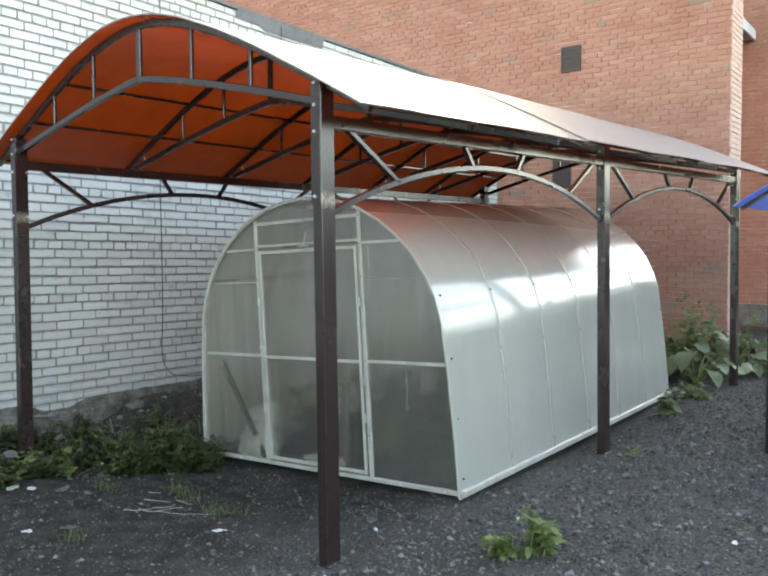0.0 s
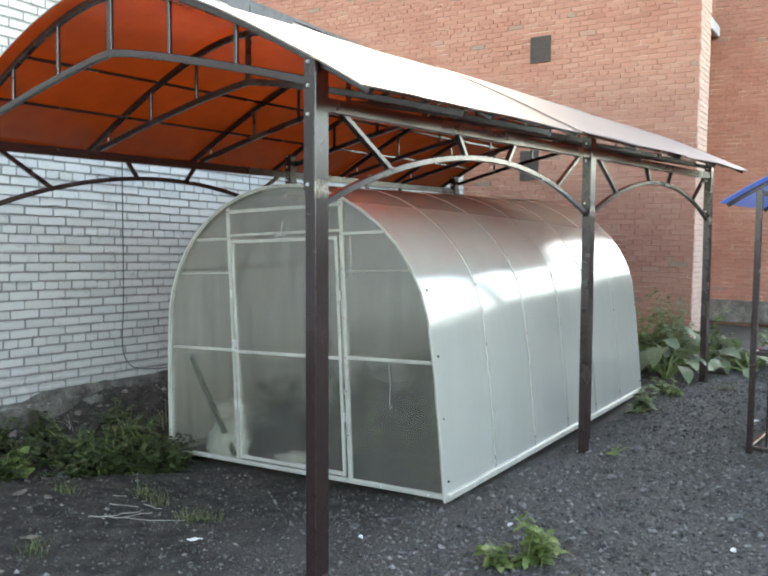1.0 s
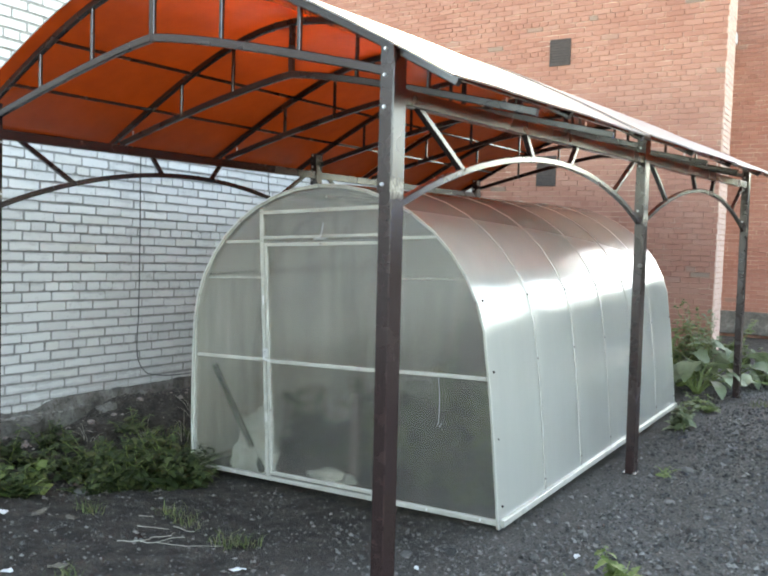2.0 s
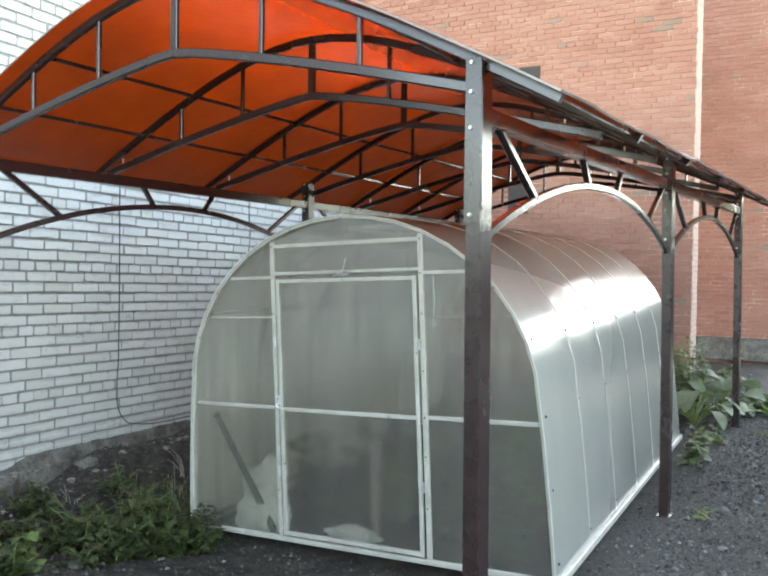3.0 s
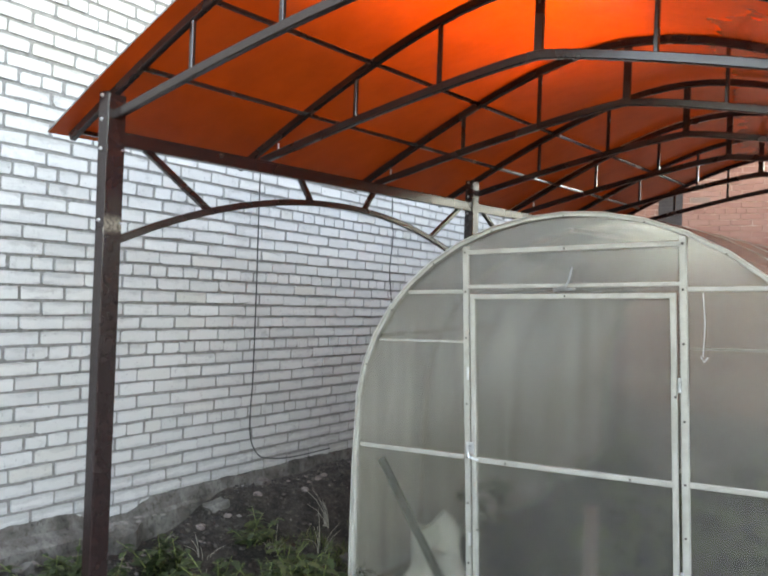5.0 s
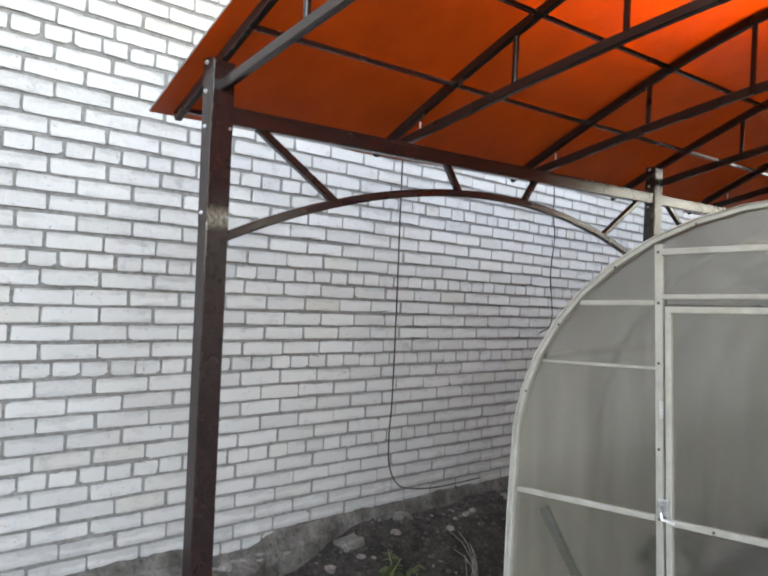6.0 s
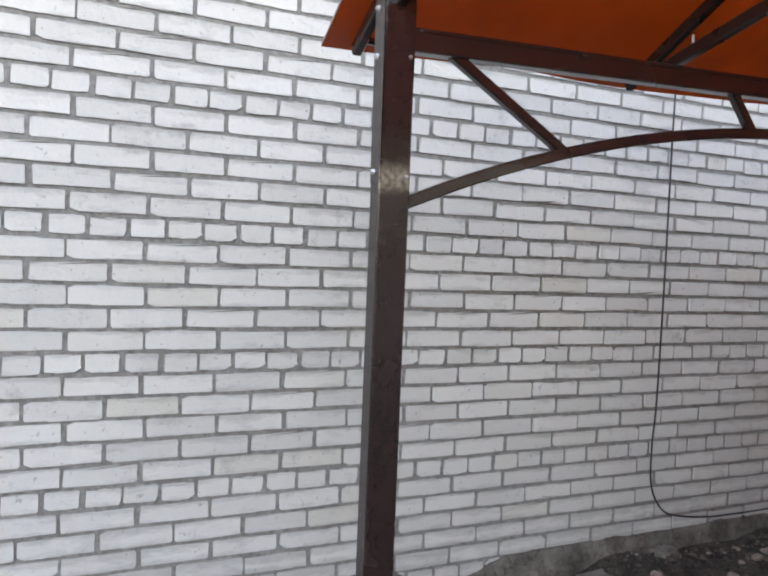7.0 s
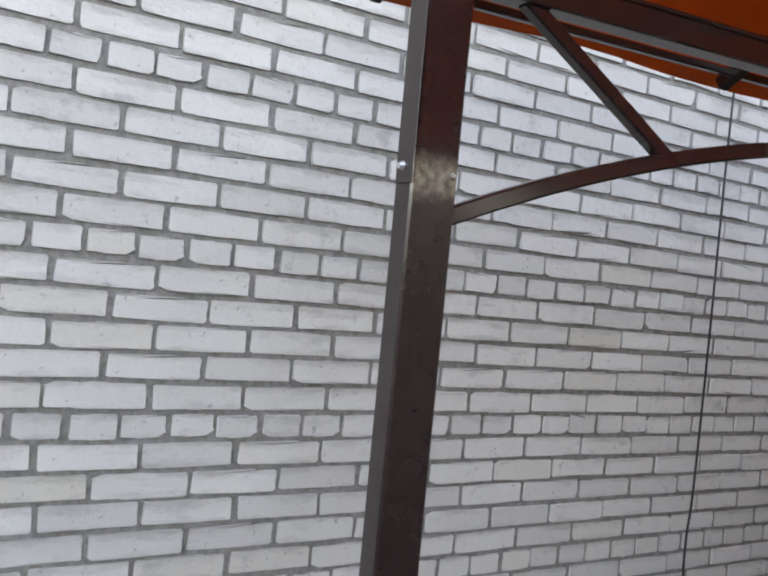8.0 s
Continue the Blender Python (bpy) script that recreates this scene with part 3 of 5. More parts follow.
def red_building():
    ny = 8.8
    wall = part("wall_north", boxed((-14.0, ny + 0.012, -0.6), (-0.835, ny + 0.5, 7.0)), RED_MORTAR)
    wall.matrix_basis = RED_FRAME
    tagged(wall, "tall red brick building wall, weathered", "wall", kind="structure")
    lay_bricks(wall, (-12.5, -0.82), (-0.1, 6.95), 0.0, 0.0765, 0.26, lambda i: i % 6 == 2, 0.03,
               (Vector((0, ny, 0)), Vector((1, 0, 0)), Vector((0, -1, 0))), lambda u, z: -2.6 < u < -0.82 and 2.6 < z < 5.2, RED_BRICK, 0.0025, 33, joint=(0.003, 0.007, 0.006, 0.01))
    # return of the corner in paler brick
    ret = part("wall_corner", boxed((-0.9, ny + 0.014, -0.6), (-0.822, ny + 0.68, 7.0)), RED_MORTAR)
    ret.matrix_basis = RED_FRAME
    tagged(ret, "pale brick return at the corner of the red building", "wall", kind="structure")
    lay_bricks(ret, (ny + 0.004, ny + 0.64), (-0.1, 6.95), 0.0, 0.0765, 0.26, lambda i: i % 2 == 0, ny,
               (Vector((-0.808, 0, 0)), Vector((0, 1, 0)), Vector((1, 0, 0))), lambda u, z: False, PALE_BRICK, 0.0025, 35, joint=(0.003, 0.007, 0.006, 0.01))
    by = 12.5
    far = part("wall_recess", boxed((-5.0, by + 0.012, -0.6), (0.3, by + 0.4, 9.0)), RED_MORTAR)
    far.matrix_basis = RED_FRAME
    tagged(far, "red brick wall set back behind the corner", "wall", kind="structure")
    lay_bricks(far, (-1.9, 0.3), (0.32, 7.0), 0.0, 0.0765, 0.26, lambda i: i % 6 == 4, 0.1,
               (Vector((0, by, 0)), Vector((1, 0, 0)), Vector((0, -1, 0))), lambda u, z: -0.75 < u < 0.85 and 0.8 < z < 4.9, RED_BRICK, 0.0025, 37, joint=(0.003, 0.007, 0.006, 0.01))
    part("plinth", boxed((-2.2, by - 0.12, -0.1), (0.3, by + 0.01, 0.3), 0.01), CONCRETE, far, "grey concrete plinth")
    slab = thing("balcony_slab", (0, 0, 0), "grey overhanging slab with white edge on the red building", "slab")
    slab.matrix_basis = RED_FRAME @ pose(-1.6, 11.6, 5.08)
    part("soffit", boxed((-0.5, -1.0, 0.0), (0.33, 0.88, 0.22), 0.01), SOFFIT, slab)
    part("edge_board", boxed((0.33, -1.05, -0.02), (0.37, 0.88, 0.16), 0.006), FASCIA, slab, "white edge board")
    for x, z, w, h in ((-3.187, 4.12, 0.163, 0.4), (-3.33, 2.3, 0.155, 0.46)):
        v = thing("wall_vent", (0, 0, 0), "dark grey square ventilation grille on the red wall", "vent", "vents on the red wall")
        v.matrix_basis = RED_FRAME @ pose(x, ny - 0.006, z)
        part("backing", boxed((-w, -0.012, 0.0), (w, 0.004, h), 0.003), VENT, v)
        for k in (-1, 1):
            part("frame", boxed((k * w - 0.02 * (k > 0), -0.02, 0.0), (k * w + 0.02 * (k < 0), -0.012, h), 0.002), VENT, v)
            part("frame", boxed((-w + 0.02, -0.02, (h - 0.02) * (k > 0)), (w - 0.02, -0.012, 0.02 + (h - 0.02) * (k > 0)), 0.002), VENT, v)
        for k in range(1, 9):
            z0 = 0.02 + (h - 0.04) * k / 9
            part("slat", sweep([(-w + 0.02, -0.014, z0), (w - 0.02, -0.014, z0)], 0.016, 0.004, (0, 1, 0.8)), VENT, v)


white_building()
red_building()


# ---- carport ----
CX, TOPZ, HALF = -1.51, 2.855, 1.8
PX = (-0.04, -2.98)
PY = {PX[0]: (0.04, 3.0, 6.06), PX[1]: (0.04, 3.06, 6.06)}
BEAM = {PX[0]: 2.083, PX[1]: 2.083}


def roof_z(dx):
    """The roof's section: straight flanks, rounded at the top."""
    return TOPZ + 0.49 - math.sqrt(0.24 + 0.36 * dx * dx)


def roof_normal(dx):
    s = 0.36 * dx / math.sqrt(0.24 + 0.36 * dx * dx)
    return s / math.hypot(s, 1), 1 / math.hypot(s, 1)


def chord_z(dx):
    return 2.515 - 0.295 * (abs(dx) / 1.42) ** 1.22


carport = thing("carport", (0, 0, 0), "brown steel carport with arched orange plastic roof over the greenhouse", "carport")


def make_post(x, y, lean=0.0):
    o = thing_part("post", carport)
    part("shaft", sweep([(x + lean, y, -0.15), (x, y, 2.3)], 0.062, 0.09, (1, 0, 0), bevel=0.07), POST, o)
    front = y - 0.045
    part("splice_plate", boxed((x - 0.03, front - 0.004, 1.73), (x + 0.031, front - 0.0005, 2.308), 0.0012), POST, o)
    for z in (2.292, 2.19, 2.065, 1.76):
        part("bolt", bolt_bm((x - 0.006, front - 0.004, z), (0, -1, 0)), ZINC, o)
    s = 1 if x < -1 else -1
    for z in (2.065, 1.75):
        part("bolt", bolt_bm((x + 0.031 * s, y + 0.03, z), (s, 0, 0), 0.006, 0.006), ZINC, o)
    part("base_plate", boxed((x + lean - 0.045, y - 0.06, rise(x, y) - 0.02), (x + lean + 0.045, y + 0.06, rise(x, y) + 0.008), 0.002), BROWN, o)
    return o


def thing_part(name, parent):
    ob = new(name)
    ob.parent = parent
    return ob


for px in PX:
    for k, py in enumerate(PY[px]):
        make_post(px, py, 0.022 if px > -1 else -0.03)


def make_truss(y, first):
    o = thing_part("roof_truss", carport)
    n = 28
    up = [(CX + dx, y, roof_z(dx) - 0.03) for dx in [-HALF + 0.03 + (2 * HALF - 0.06) * i / n for i in range(n + 1)]]
    part("upper_chord", sweep(up, 0.03, 0.04, (0, 1, 0)), BROWN, o)
    for s in (-1, 1):
        reach = 1.46 if first else 1.6
        low = [(CX + s * reach * i / 13, y, chord_z(reach * i / 13)) for i in range(14)]
        part("lower_chord", sweep(low, 0.03, 0.04, (0, 1, 0)), BROWN, o)
    for dx in (-0.97, -0.49, 0.0, 0.49, 0.97):
        w = 0.04 if dx == 0 else 0.02
        z0, z1 = chord_z(dx), roof_z(dx) - 0.03
        part("strut", sweep([(CX + dx, y, z0), (CX + dx, y, z1)], 0.02, w, (0, 1, 0)), BROWN, o)
    if not first:
        for dx in (-1.5, 1.42):
            part("bolt", sweep([(CX + dx, y + 0.02, 2.21), (CX + dx, y + 0.02, 2.265)], 0.008, 0.008, (1, 0, 0)), ZINC, o)


for k in range(7):
    make_truss(0.04 + 1.015 * k, k % 3 == 0)

for dx in (-1.74, -1.305, -0.875, 0.875, 1.305, 1.74):
    z = roof_z(dx) - 0.022
    part("purlin", sweep([(CX + dx, 0.03, z), (CX + dx, 3.1, z), (CX + dx, 6.17, z)], 0.02, 0.02, (1, 0, 0)), BROWN, carport)

for px in PX:
    low = BEAM[px]
    part("eave_beam", boxed((px - 0.025, 0.0, low), (px + 0.025, 6.14, low + 0.065), 0.004), BROWN, carport)
    part("beam_lip", boxed((px - 0.027 if px > -1 else px + 0.024, 0.1, low + 0.052), (px - 0.024 if px > -1 else px + 0.03, 6.08, low + 0.06), 0.001), BROWN, carport)
    for y0, y1 in zip(PY[px], PY[px][1:]):
        a, b = y0 + 0.04, y1 - 0.04
        c, half, sag = (a + b) / 2, (b - a) / 2, 0.295
        peak = 1.975
        r = (half * half + sag * sag) / (2 * sag)
        az = lambda y: peak - r + math.sqrt(r * r - (y - c) ** 2)  # noqa: E731
        n = 30
        part("arch", sweep([(px, a + (b - a) * i / n, az(a + (b - a) * i / n)) for i in range(n + 1)], 0.03, 0.034, (1, 0, 0)), BROWN, carport)
        for s in (-1, 1):
            part("brace", sweep([(px, c + s * (half - 0.13), low + 0.01), (px, c + s * (half - 0.51), az(c + s * (half - 0.51)))], 0.03, 0.03, (1, 0, 0)), BROWN, carport)
            part("brace", sweep([(px, c + s * 0.33, low + 0.01), (px, c + s * 0.235, az(c + s * 0.235))], 0.03, 0.03, (1, 0, 0)), BROWN, carport)


def roof_sheet(y0, y1, lift, seed):
    """One arched plastic sheet, 8 mm thick, with slightly wavy eaves."""
    verts, faces, n, m = [], [], 48, 14
    for j in range(m + 1):
        y = y0 + (y1 - y0) * j / m
        for i in range(n + 1):
            e = abs(i / n * 2 - 1)
            over = 0.012 * noise.noise((y * 2.3, seed, 0)) * (e > 0.98)
            dx = (-HALF + 2 * HALF * i / n) * (1 + over)
            w = 0.006 * noise.noise((dx * 2, y * 1.6, seed)) + 0.01 * noise.noise((y * 1.1, dx, 7)) * e ** 4
            nx, nz = roof_normal(dx)
            for t in (0.0, 0.008):
                verts.append((CX + dx + nx * (t + lift), y, roof_z(min(HALF, max(-HALF, dx))) + nz * (t + lift) - 0.008 + w))
    q = lambda j, i, t: (j * (n + 1) + i) * 2 + t  # noqa: E731
    for j in range(m):
        for i in range(n):
            faces.append((q(j, i, 1), q(j, i + 1, 1), q(j + 1, i + 1, 1), q(j + 1, i, 1)))
            faces.append((q(j, i, 0), q(j + 1, i, 0), q(j + 1, i + 1, 0), q(j, i + 1, 0)))
        for i in (0, n):
            faces.append((q(j, i, 0), q(j, i, 1), q(j + 1, i, 1), q(j + 1, i, 0)))
    for i in range(n):
        for j in (0, m):
            faces.append((q(j, i, 0), q(j, i + 1, 0), q(j, i + 1, 1), q(j, i, 1)))
    ob = mesh_part("roof_sheet", verts, faces, CANOPY, carport, "orange translucent plastic roof sheet, dust and sky sheen coloured pale on top", True)
    # upper faces and edges carry the pale colour of dust and painted sky sheen
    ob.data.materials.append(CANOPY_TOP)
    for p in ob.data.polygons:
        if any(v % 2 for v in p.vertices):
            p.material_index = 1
    return ob


roof_sheet(-0.06, 2.1, 0.0, 1)
roof_sheet(2.06, 4.14, 0.010, 2)
roof_sheet(4.1, 6.22, 0.0, 3)


def out_of_square(x, y, z):
    """The carport as it was set up: its right side stands a little further back, its left side drifts outward, its right eave climbs to the rear."""
    w = (x - PX[1]) / (PX[0] - PX[1])
    return (x - 0.02 * y * (1 - w) * (z > 0.5), y - 0.06 + 0.12 * w, z + 0.014 * y * w * max(0.0, min(1.0, z / 2.0)))


for ob in carport.children_recursive:
    if ob.type == "MESH":
        for v in ob.data.vertices:
            v.co = out_of_square(*v.co)

# ---- greenhouse ----
GH_L, GH_TURN = 3.86, 3.0
GX, GY = -1.42, 1.375
greenhouse = thing("greenhouse", (GX, GY, -0.115), "arched greenhouse of milky clear plastic with pale metal frame", "greenhouse")
greenhouse.matrix_basis = pose(GX, GY, -0.115, 1.0, -2.5, GH_TURN) @ Matrix.Diagonal((1.014, 1, 1, 1))


def gh_profile(inset=0.0, n=20):
    """Half-open outline from the foot on one side over the top to the other, as (x, z)."""
    right = [(1.225 - inset, 0.0), (1.207 - inset, 0.4), (1.186 - inset, 0.75)]
    a, b, c = 1.167 - inset, 1.05 - inset, 0.95
    arc = [(a * math.cos(math.pi * i / n), c + b * math.sin(math.pi * i / n)) for i in range(n + 1)]
    return right + arc + [(-x, z) for x, z in reversed(right)]


def gh_sheet(y0, y1):
    outer, inner = gh_profile(0.0), gh_profile(0.004)
    n = len(outer)
    verts = [(x, y, z) for y in (y0, y1) for ring in (outer, inner) for x, z in ring]
    faces = []
    for i in range(n - 1):
        faces += [(i, i + 1, 2 * n + i + 1, 2 * n + i), (n + i + 1, n + i, 3 * n + i, 3 * n + i + 1)]
        faces += [(i + 1, i, n + i, n + i + 1), (2 * n + i, 2 * n + i + 1, 3 * n + i + 1, 3 * n + i)]
    faces += [(0, 2 * n, 3 * n, n), (n - 1, 2 * n - 1, 4 * n - 1, 3 * n - 1)]
    return mesh_part("cover_sheet", verts, faces, COVER, greenhouse, "milky clear plastic cover sheet", True)


def z_edge(x, inset=0.0):
    """Height of the arch at x."""
    a, b, c = 1.167 - inset, 1.05 - inset, 0.95
    return c + b * math.sqrt(max(0.0, 1 - (x / a) ** 2)) if abs(x) < a else 0.95


def x_edge(z, inset=0.0):
    if z > 0.95:
        return (1.167 - inset) * math.sqrt(max(0.0, 1 - ((z - 0.95) / (1.05 - inset)) ** 2))
    return 1.225 - inset - 0.058 * z / 0.95


gh_sheet(-0.035, GH_L / 2 - 0.001)
gh_sheet(GH_L / 2 + 0.001, GH_L)


def end_panel(y, x0, x1, z0, z1=None, name="end_panel", parent=None):
    """A thin panel from z0 up to z1 or to the arch."""
    n = 14
    verts, faces = [], []
    for i in range(n + 1):
        x = x0 + (x1 - x0) * i / n
        if z1 is None:
            zt = z_edge(x, 0.008) if abs(x) < 1.16 else 0.95
        else:
            zt = z1
        for yy in (y, y + 0.004):
            verts += [(x, yy, z0), (x, yy, max(zt, z0 + 0.002))]
    for i in range(n):
        k = 4 * i
        faces += [(k, k + 4, k + 5, k + 1), (k + 2, k + 3, k + 7, k + 6), (k + 1, k + 5, k + 7, k + 3), (k, k + 2, k + 6, k + 4)]
    faces += [(0, 1, 3, 2), (4 * n, 4 * n + 2, 4 * n + 3, 4 * n + 1)]
    return mesh_part(name, verts, faces, CLEAR, parent or greenhouse)


def side_panel(y, s):
    """The end wall beside the door: from the door post to the leaning side."""
    n = 26
    verts, faces = [], []
    for i in range(n + 1):
        z = 0.02 + 1.85 * i / n
        xa, xb = 0.48, max(0.48, x_edge(z, 0.006))
        for yy in (y, y + 0.004):
            verts += [(s * xa, yy, z), (s * xb, yy, z)]
    for i in range(n):
        k = 4 * i
        faces += [(k, k + 4, k + 5, k + 1), (k + 2, k + 3, k + 7, k + 6), (k + 1, k + 5, k + 7, k + 3), (k, k + 2, k + 6, k + 4)]
    return mesh_part("end_panel", verts, faces, CLEAR, greenhouse)


def rail(a, b, w, h, side=(0, 1, 0), parent=None, name="rail"):
    return part(name, sweep([a, b], w, h, side), FRAME, parent or greenhouse)


def end_frame(y, out):
    """Frame of one end wall; out is -1 at the front and 1 at the back."""
    prof = gh_profile(0.012)
    part("end_arch", sweep([(x, y + 0.012 * out, z) for x, z in prof], 0.028, 0.022, (0, 1, 0)), FRAME, greenhouse)
    f = y + 0.004 * out
    for s in (-1, 1):
        rail((s * 0.503, f, 0.03), (s * 0.503, f, z_edge(0.503, 0.03)), 0.022, 0.03, name="door_post")
        rail((s * 0.52, f, 0.84), (s * x_edge(0.84, 0.03), f, 0.84), 0.022, 0.022)
        rail((s * 0.52, f, 1.645), (s * x_edge(1.645, 0.03), f, 1.645), 0.02, 0.02)
        rail((s * 0.52, y + (0.02 if s > 0 else -0.003) * -out, 1.4), (s * x_edge(1.4, 0.03), y + (0.02 if s > 0 else -0.003) * -out, 1.4), 0.006, 0.01)
        side_panel(y, s)
    rail((-1.2, f, 0.028), (1.2, f, 0.028), 0.026, 0.03, name="base_rail")
    rail((-0.503, f, 1.835), (0.503, f, 1.835), 0.022, 0.024)
    rail((-0.503, f, 1.668), (0.503, f, 1.668), 0.022, 0.018)
    end_panel(y, -0.48, 0.48, 1.64)


end_frame(0.0, -1)
end_frame(GH_L - 0.01, 1)


def gh_door(y, out):
    d = thing_part("door", greenhouse)
    f = y + 0.012 * out
    for x in (-0.464, 0.464):
        rail((x, f, 0.055), (x, f, 1.632), 0.02, 0.024, parent=d, name="stile")
    for z in (0.068, 0.835, 1.62):
        rail((-0.455, f, z), (0.455, f, z), 0.02, 0.024, parent=d)
    end_panel(y + 0.004 * out, -0.46, 0.46, 0.05, 1.635, "door_panel", d)
    for z in (0.45, 1.25):
        for x in (-0.488, 0.488):
            part("hinge" if x > 0 else "catch", sweep([(x, f - 0.012, z - 0.03), (x, f - 0.012, z + 0.03)], 0.012, 0.012, (1, 0, 0)), ZINC, d)
    part("handle", sweep([(-0.48, f - 0.014, 0.9), (-0.48, f - 0.03, 0.9), (-0.48, f - 0.03, 0.85), (-0.43, f - 0.03, 0.84)], 0.012, 0.012, (0, 0.3, 1)), ZINC, d)
    part("lock_plate", boxed((-0.5, f - 0.02, 0.86), (-0.46, f - 0.011, 0.92), 0.003), ZINC, d)
    return d


gh_door(0.0, -1)
gh_door(GH_L - 0.01, 1)
hook = bmesh.new()
round_sweep(hook, [(-0.03, -0.03, 1.66), (0.01, -0.04, 1.66), (0.03, -0.045, 1.69), (0.045, -0.045, 1.75)], 0.005, 0.004)
round_sweep(hook, [(-0.05, -0.025, 1.648), (0.05, -0.025, 1.652)], 0.007, 0.007)
part("window_catch", hook, ZINC, greenhouse, "small metal hook catch")
for x, z0, l in ((0.85, 0.83, 0.27), (0.585, 1.63, 0.26)):
    bm = bmesh.new()
    round_sweep(bm, [(x, -0.03, z0), (x + 0.006, -0.03, z0 - l * 0.5), (x - 0.004, -0.03, z0 - l)], 0.0018, 0.0018)
    round_sweep(bm, [(x - 0.012, -0.03, z0 - l), (x, -0.03, z0 - l - 0.02), (x + 0.016, -0.03, z0 - l)], 0.003, 0.003)
    part("wire_hook", bm, ZINC, greenhouse, "thin wire hook hanging down")

for x in (-0.503, 0.503):
    for z in (0.33, 0.62, 0.84, 1.1, 1.42, 1.645, 1.835):
        part("screw", bolt_bm((x, -0.0155, z), (0, -1, 0), 0.0055, 0.005), VENT, greenhouse)
for x, z in ((-0.3, 0.835), (0.28, 0.835), (0.0, 1.62), (0.0, 1.835), (-0.45, 0.5), (0.47, 1.2)):
    part("screw", bolt_bm((x, -0.022, z), (0, -1, 0), 0.0055, 0.005), VENT, greenhouse)
for k in range(9):
    a = math.pi * (0.1 + 0.1 * k)
    part("screw", bolt_bm((1.145 * math.cos(a), -0.026, 0.95 + 1.03 * math.sin(a)), (0, -1, 0), 0.0055, 0.004), VENT, greenhouse)
for k in range(1, 6):
    y = GH_L * k / 6
    part("rib", sweep([(x, y, z) for x, z in gh_profile(0.02)], 0.02, 0.02, (0, 1, 0)), FRAME, greenhouse)
    part("cover_band", sweep([(x, y, z) for x, z in gh_profile(-0.002)], 0.028, 0.002, (0, 1, 0)), FRAME, greenhouse)
for k in range(7):
    y = min(max(GH_L * k / 6, 0.02), GH_L - 0.02)
    for z in (0.12, 0.5, 0.88, 1.28):
        for s in (-1, 1):
            part("screw", bolt_bm((s * (x_edge(z) + 0.002), y, z), (s, 0, 0.12 if z < 0.9 else 0.4), 0.009, 0.007), VENT, greenhouse)
for s in (-1, 1):
    part("side_rail", sweep([(s * 1.232, -0.01, 0.03), (s * 1.232, GH_L + 0.01, 0.03)], 0.03, 0.04, (1, 0, 0)), FRAME, greenhouse)
    rail((s * 1.02, 0.02, 1.42), (s * 1.02, GH_L - 0.02, 1.42), 0.02, 0.02, (1, 0, 0), name="purlin")
    for k in range(5):
        part("screw", bolt_bm((s * 1.248, 0.3 + 0.8 * k, 0.032), (s, 0, 0), 0.007, 0.004), ZINC, greenhouse)
rail((0.02, 0.02, 1.92), (0.02, GH_L - 0.02, 1.92), 0.02, 0.02, (1, 0, 0), name="purlin")
for x in (-1.15, -0.8, 0.75, 1.1):
    part("screw", bolt_bm((x, -0.018, 0.03), (0, -1, 0), 0.007, 0.004), ZINC, greenhouse)


def lumpy(radius, squash, seed, at, mat, name, label, category, n=3):
    bm = bmesh.new()
    bmesh.ops.create_icosphere(bm, subdivisions=n, radius=radius)
    for v in bm.verts:
        c = v.co.copy()
        f = 1 + 0.55 * noise.noise(c * 1.6 / radius + Vector((seed, 0, 0))) + 0.22 * noise.noise(c * 22 + Vector((0, seed, 0)))
        v.co = Vector((c.x * f * squash[0], c.y * f * squash[1], max(-radius * 0.42 * squash[2], c.z * f * squash[2])))
    ob = part(name, bm, mat, None, "", True)
    ob.matrix_basis = pose(*at)
    return tagged(ob, label, category)


lumpy(0.18, (0.95, 0.8, 1.5), 3, (-2.36, 1.66, -0.03), BAG, "sack", "crumpled pale sack on the greenhouse floor", "sack")
lumpy(0.16, (1.3, 0.7, 1.1), 8, (-2.22, 1.5, -0.06), BAG, "sack", "crumpled pale sack on the greenhouse floor", "sack")
lumpy(0.1, (1.6, 0.8, 0.5), 5, (-1.55, 1.57, -0.08), BAG, "sack", "flat pale sack on the greenhouse floor", "sack")
board = part("board", sweep([(0, 0, 0), (-0.5, 0.0, 0.7)], 0.02, 0.045, (0, 1, 0)), DARKWOOD)
board.matrix_basis = pose(-2.06, 1.42, -0.11, 0, 0, 2)
tagged(board, "dark board leaning inside the greenhouse", "board")
upright = part("upright_post", boxed((-0.035, -0.02, 0.0), (0.03, 0.02, 0.6), 0.004), RUBBLE)
upright.matrix_basis = pose(-1.5, 1.75, -0.12, 0, 0, 4)
tagged(upright, "pale upright plank inside the greenhouse", "plank")


# ---- cables on the white wall ----
def cable(points, r, label):
    bm = bmesh.new()
    pts = [Vector(p) for p in points]
    fine = []
    for i in range(len(pts) - 1):
        p0, p1, p2, p3 = pts[max(i - 1, 0)], pts[i], pts[i + 1], pts[min(i + 2, len(pts) - 1)]
        for k in range(6):
            t = k / 6
            fine.append(0.5 * ((2 * p1) + (p2 - p0) * t + (2 * p0 - 5 * p1 + 4 * p2 - p3) * t * t + (3 * p1 - p0 - 3 * p2 + p3) * t ** 3))
    fine.append(pts[-1])
    round_sweep(bm, fine, r, r, 6)
    ob = part("cable", bm, BLACK, None, "", True)
    ob.matrix_basis = WALL_FRAME
    return tagged(ob, label, "cable")


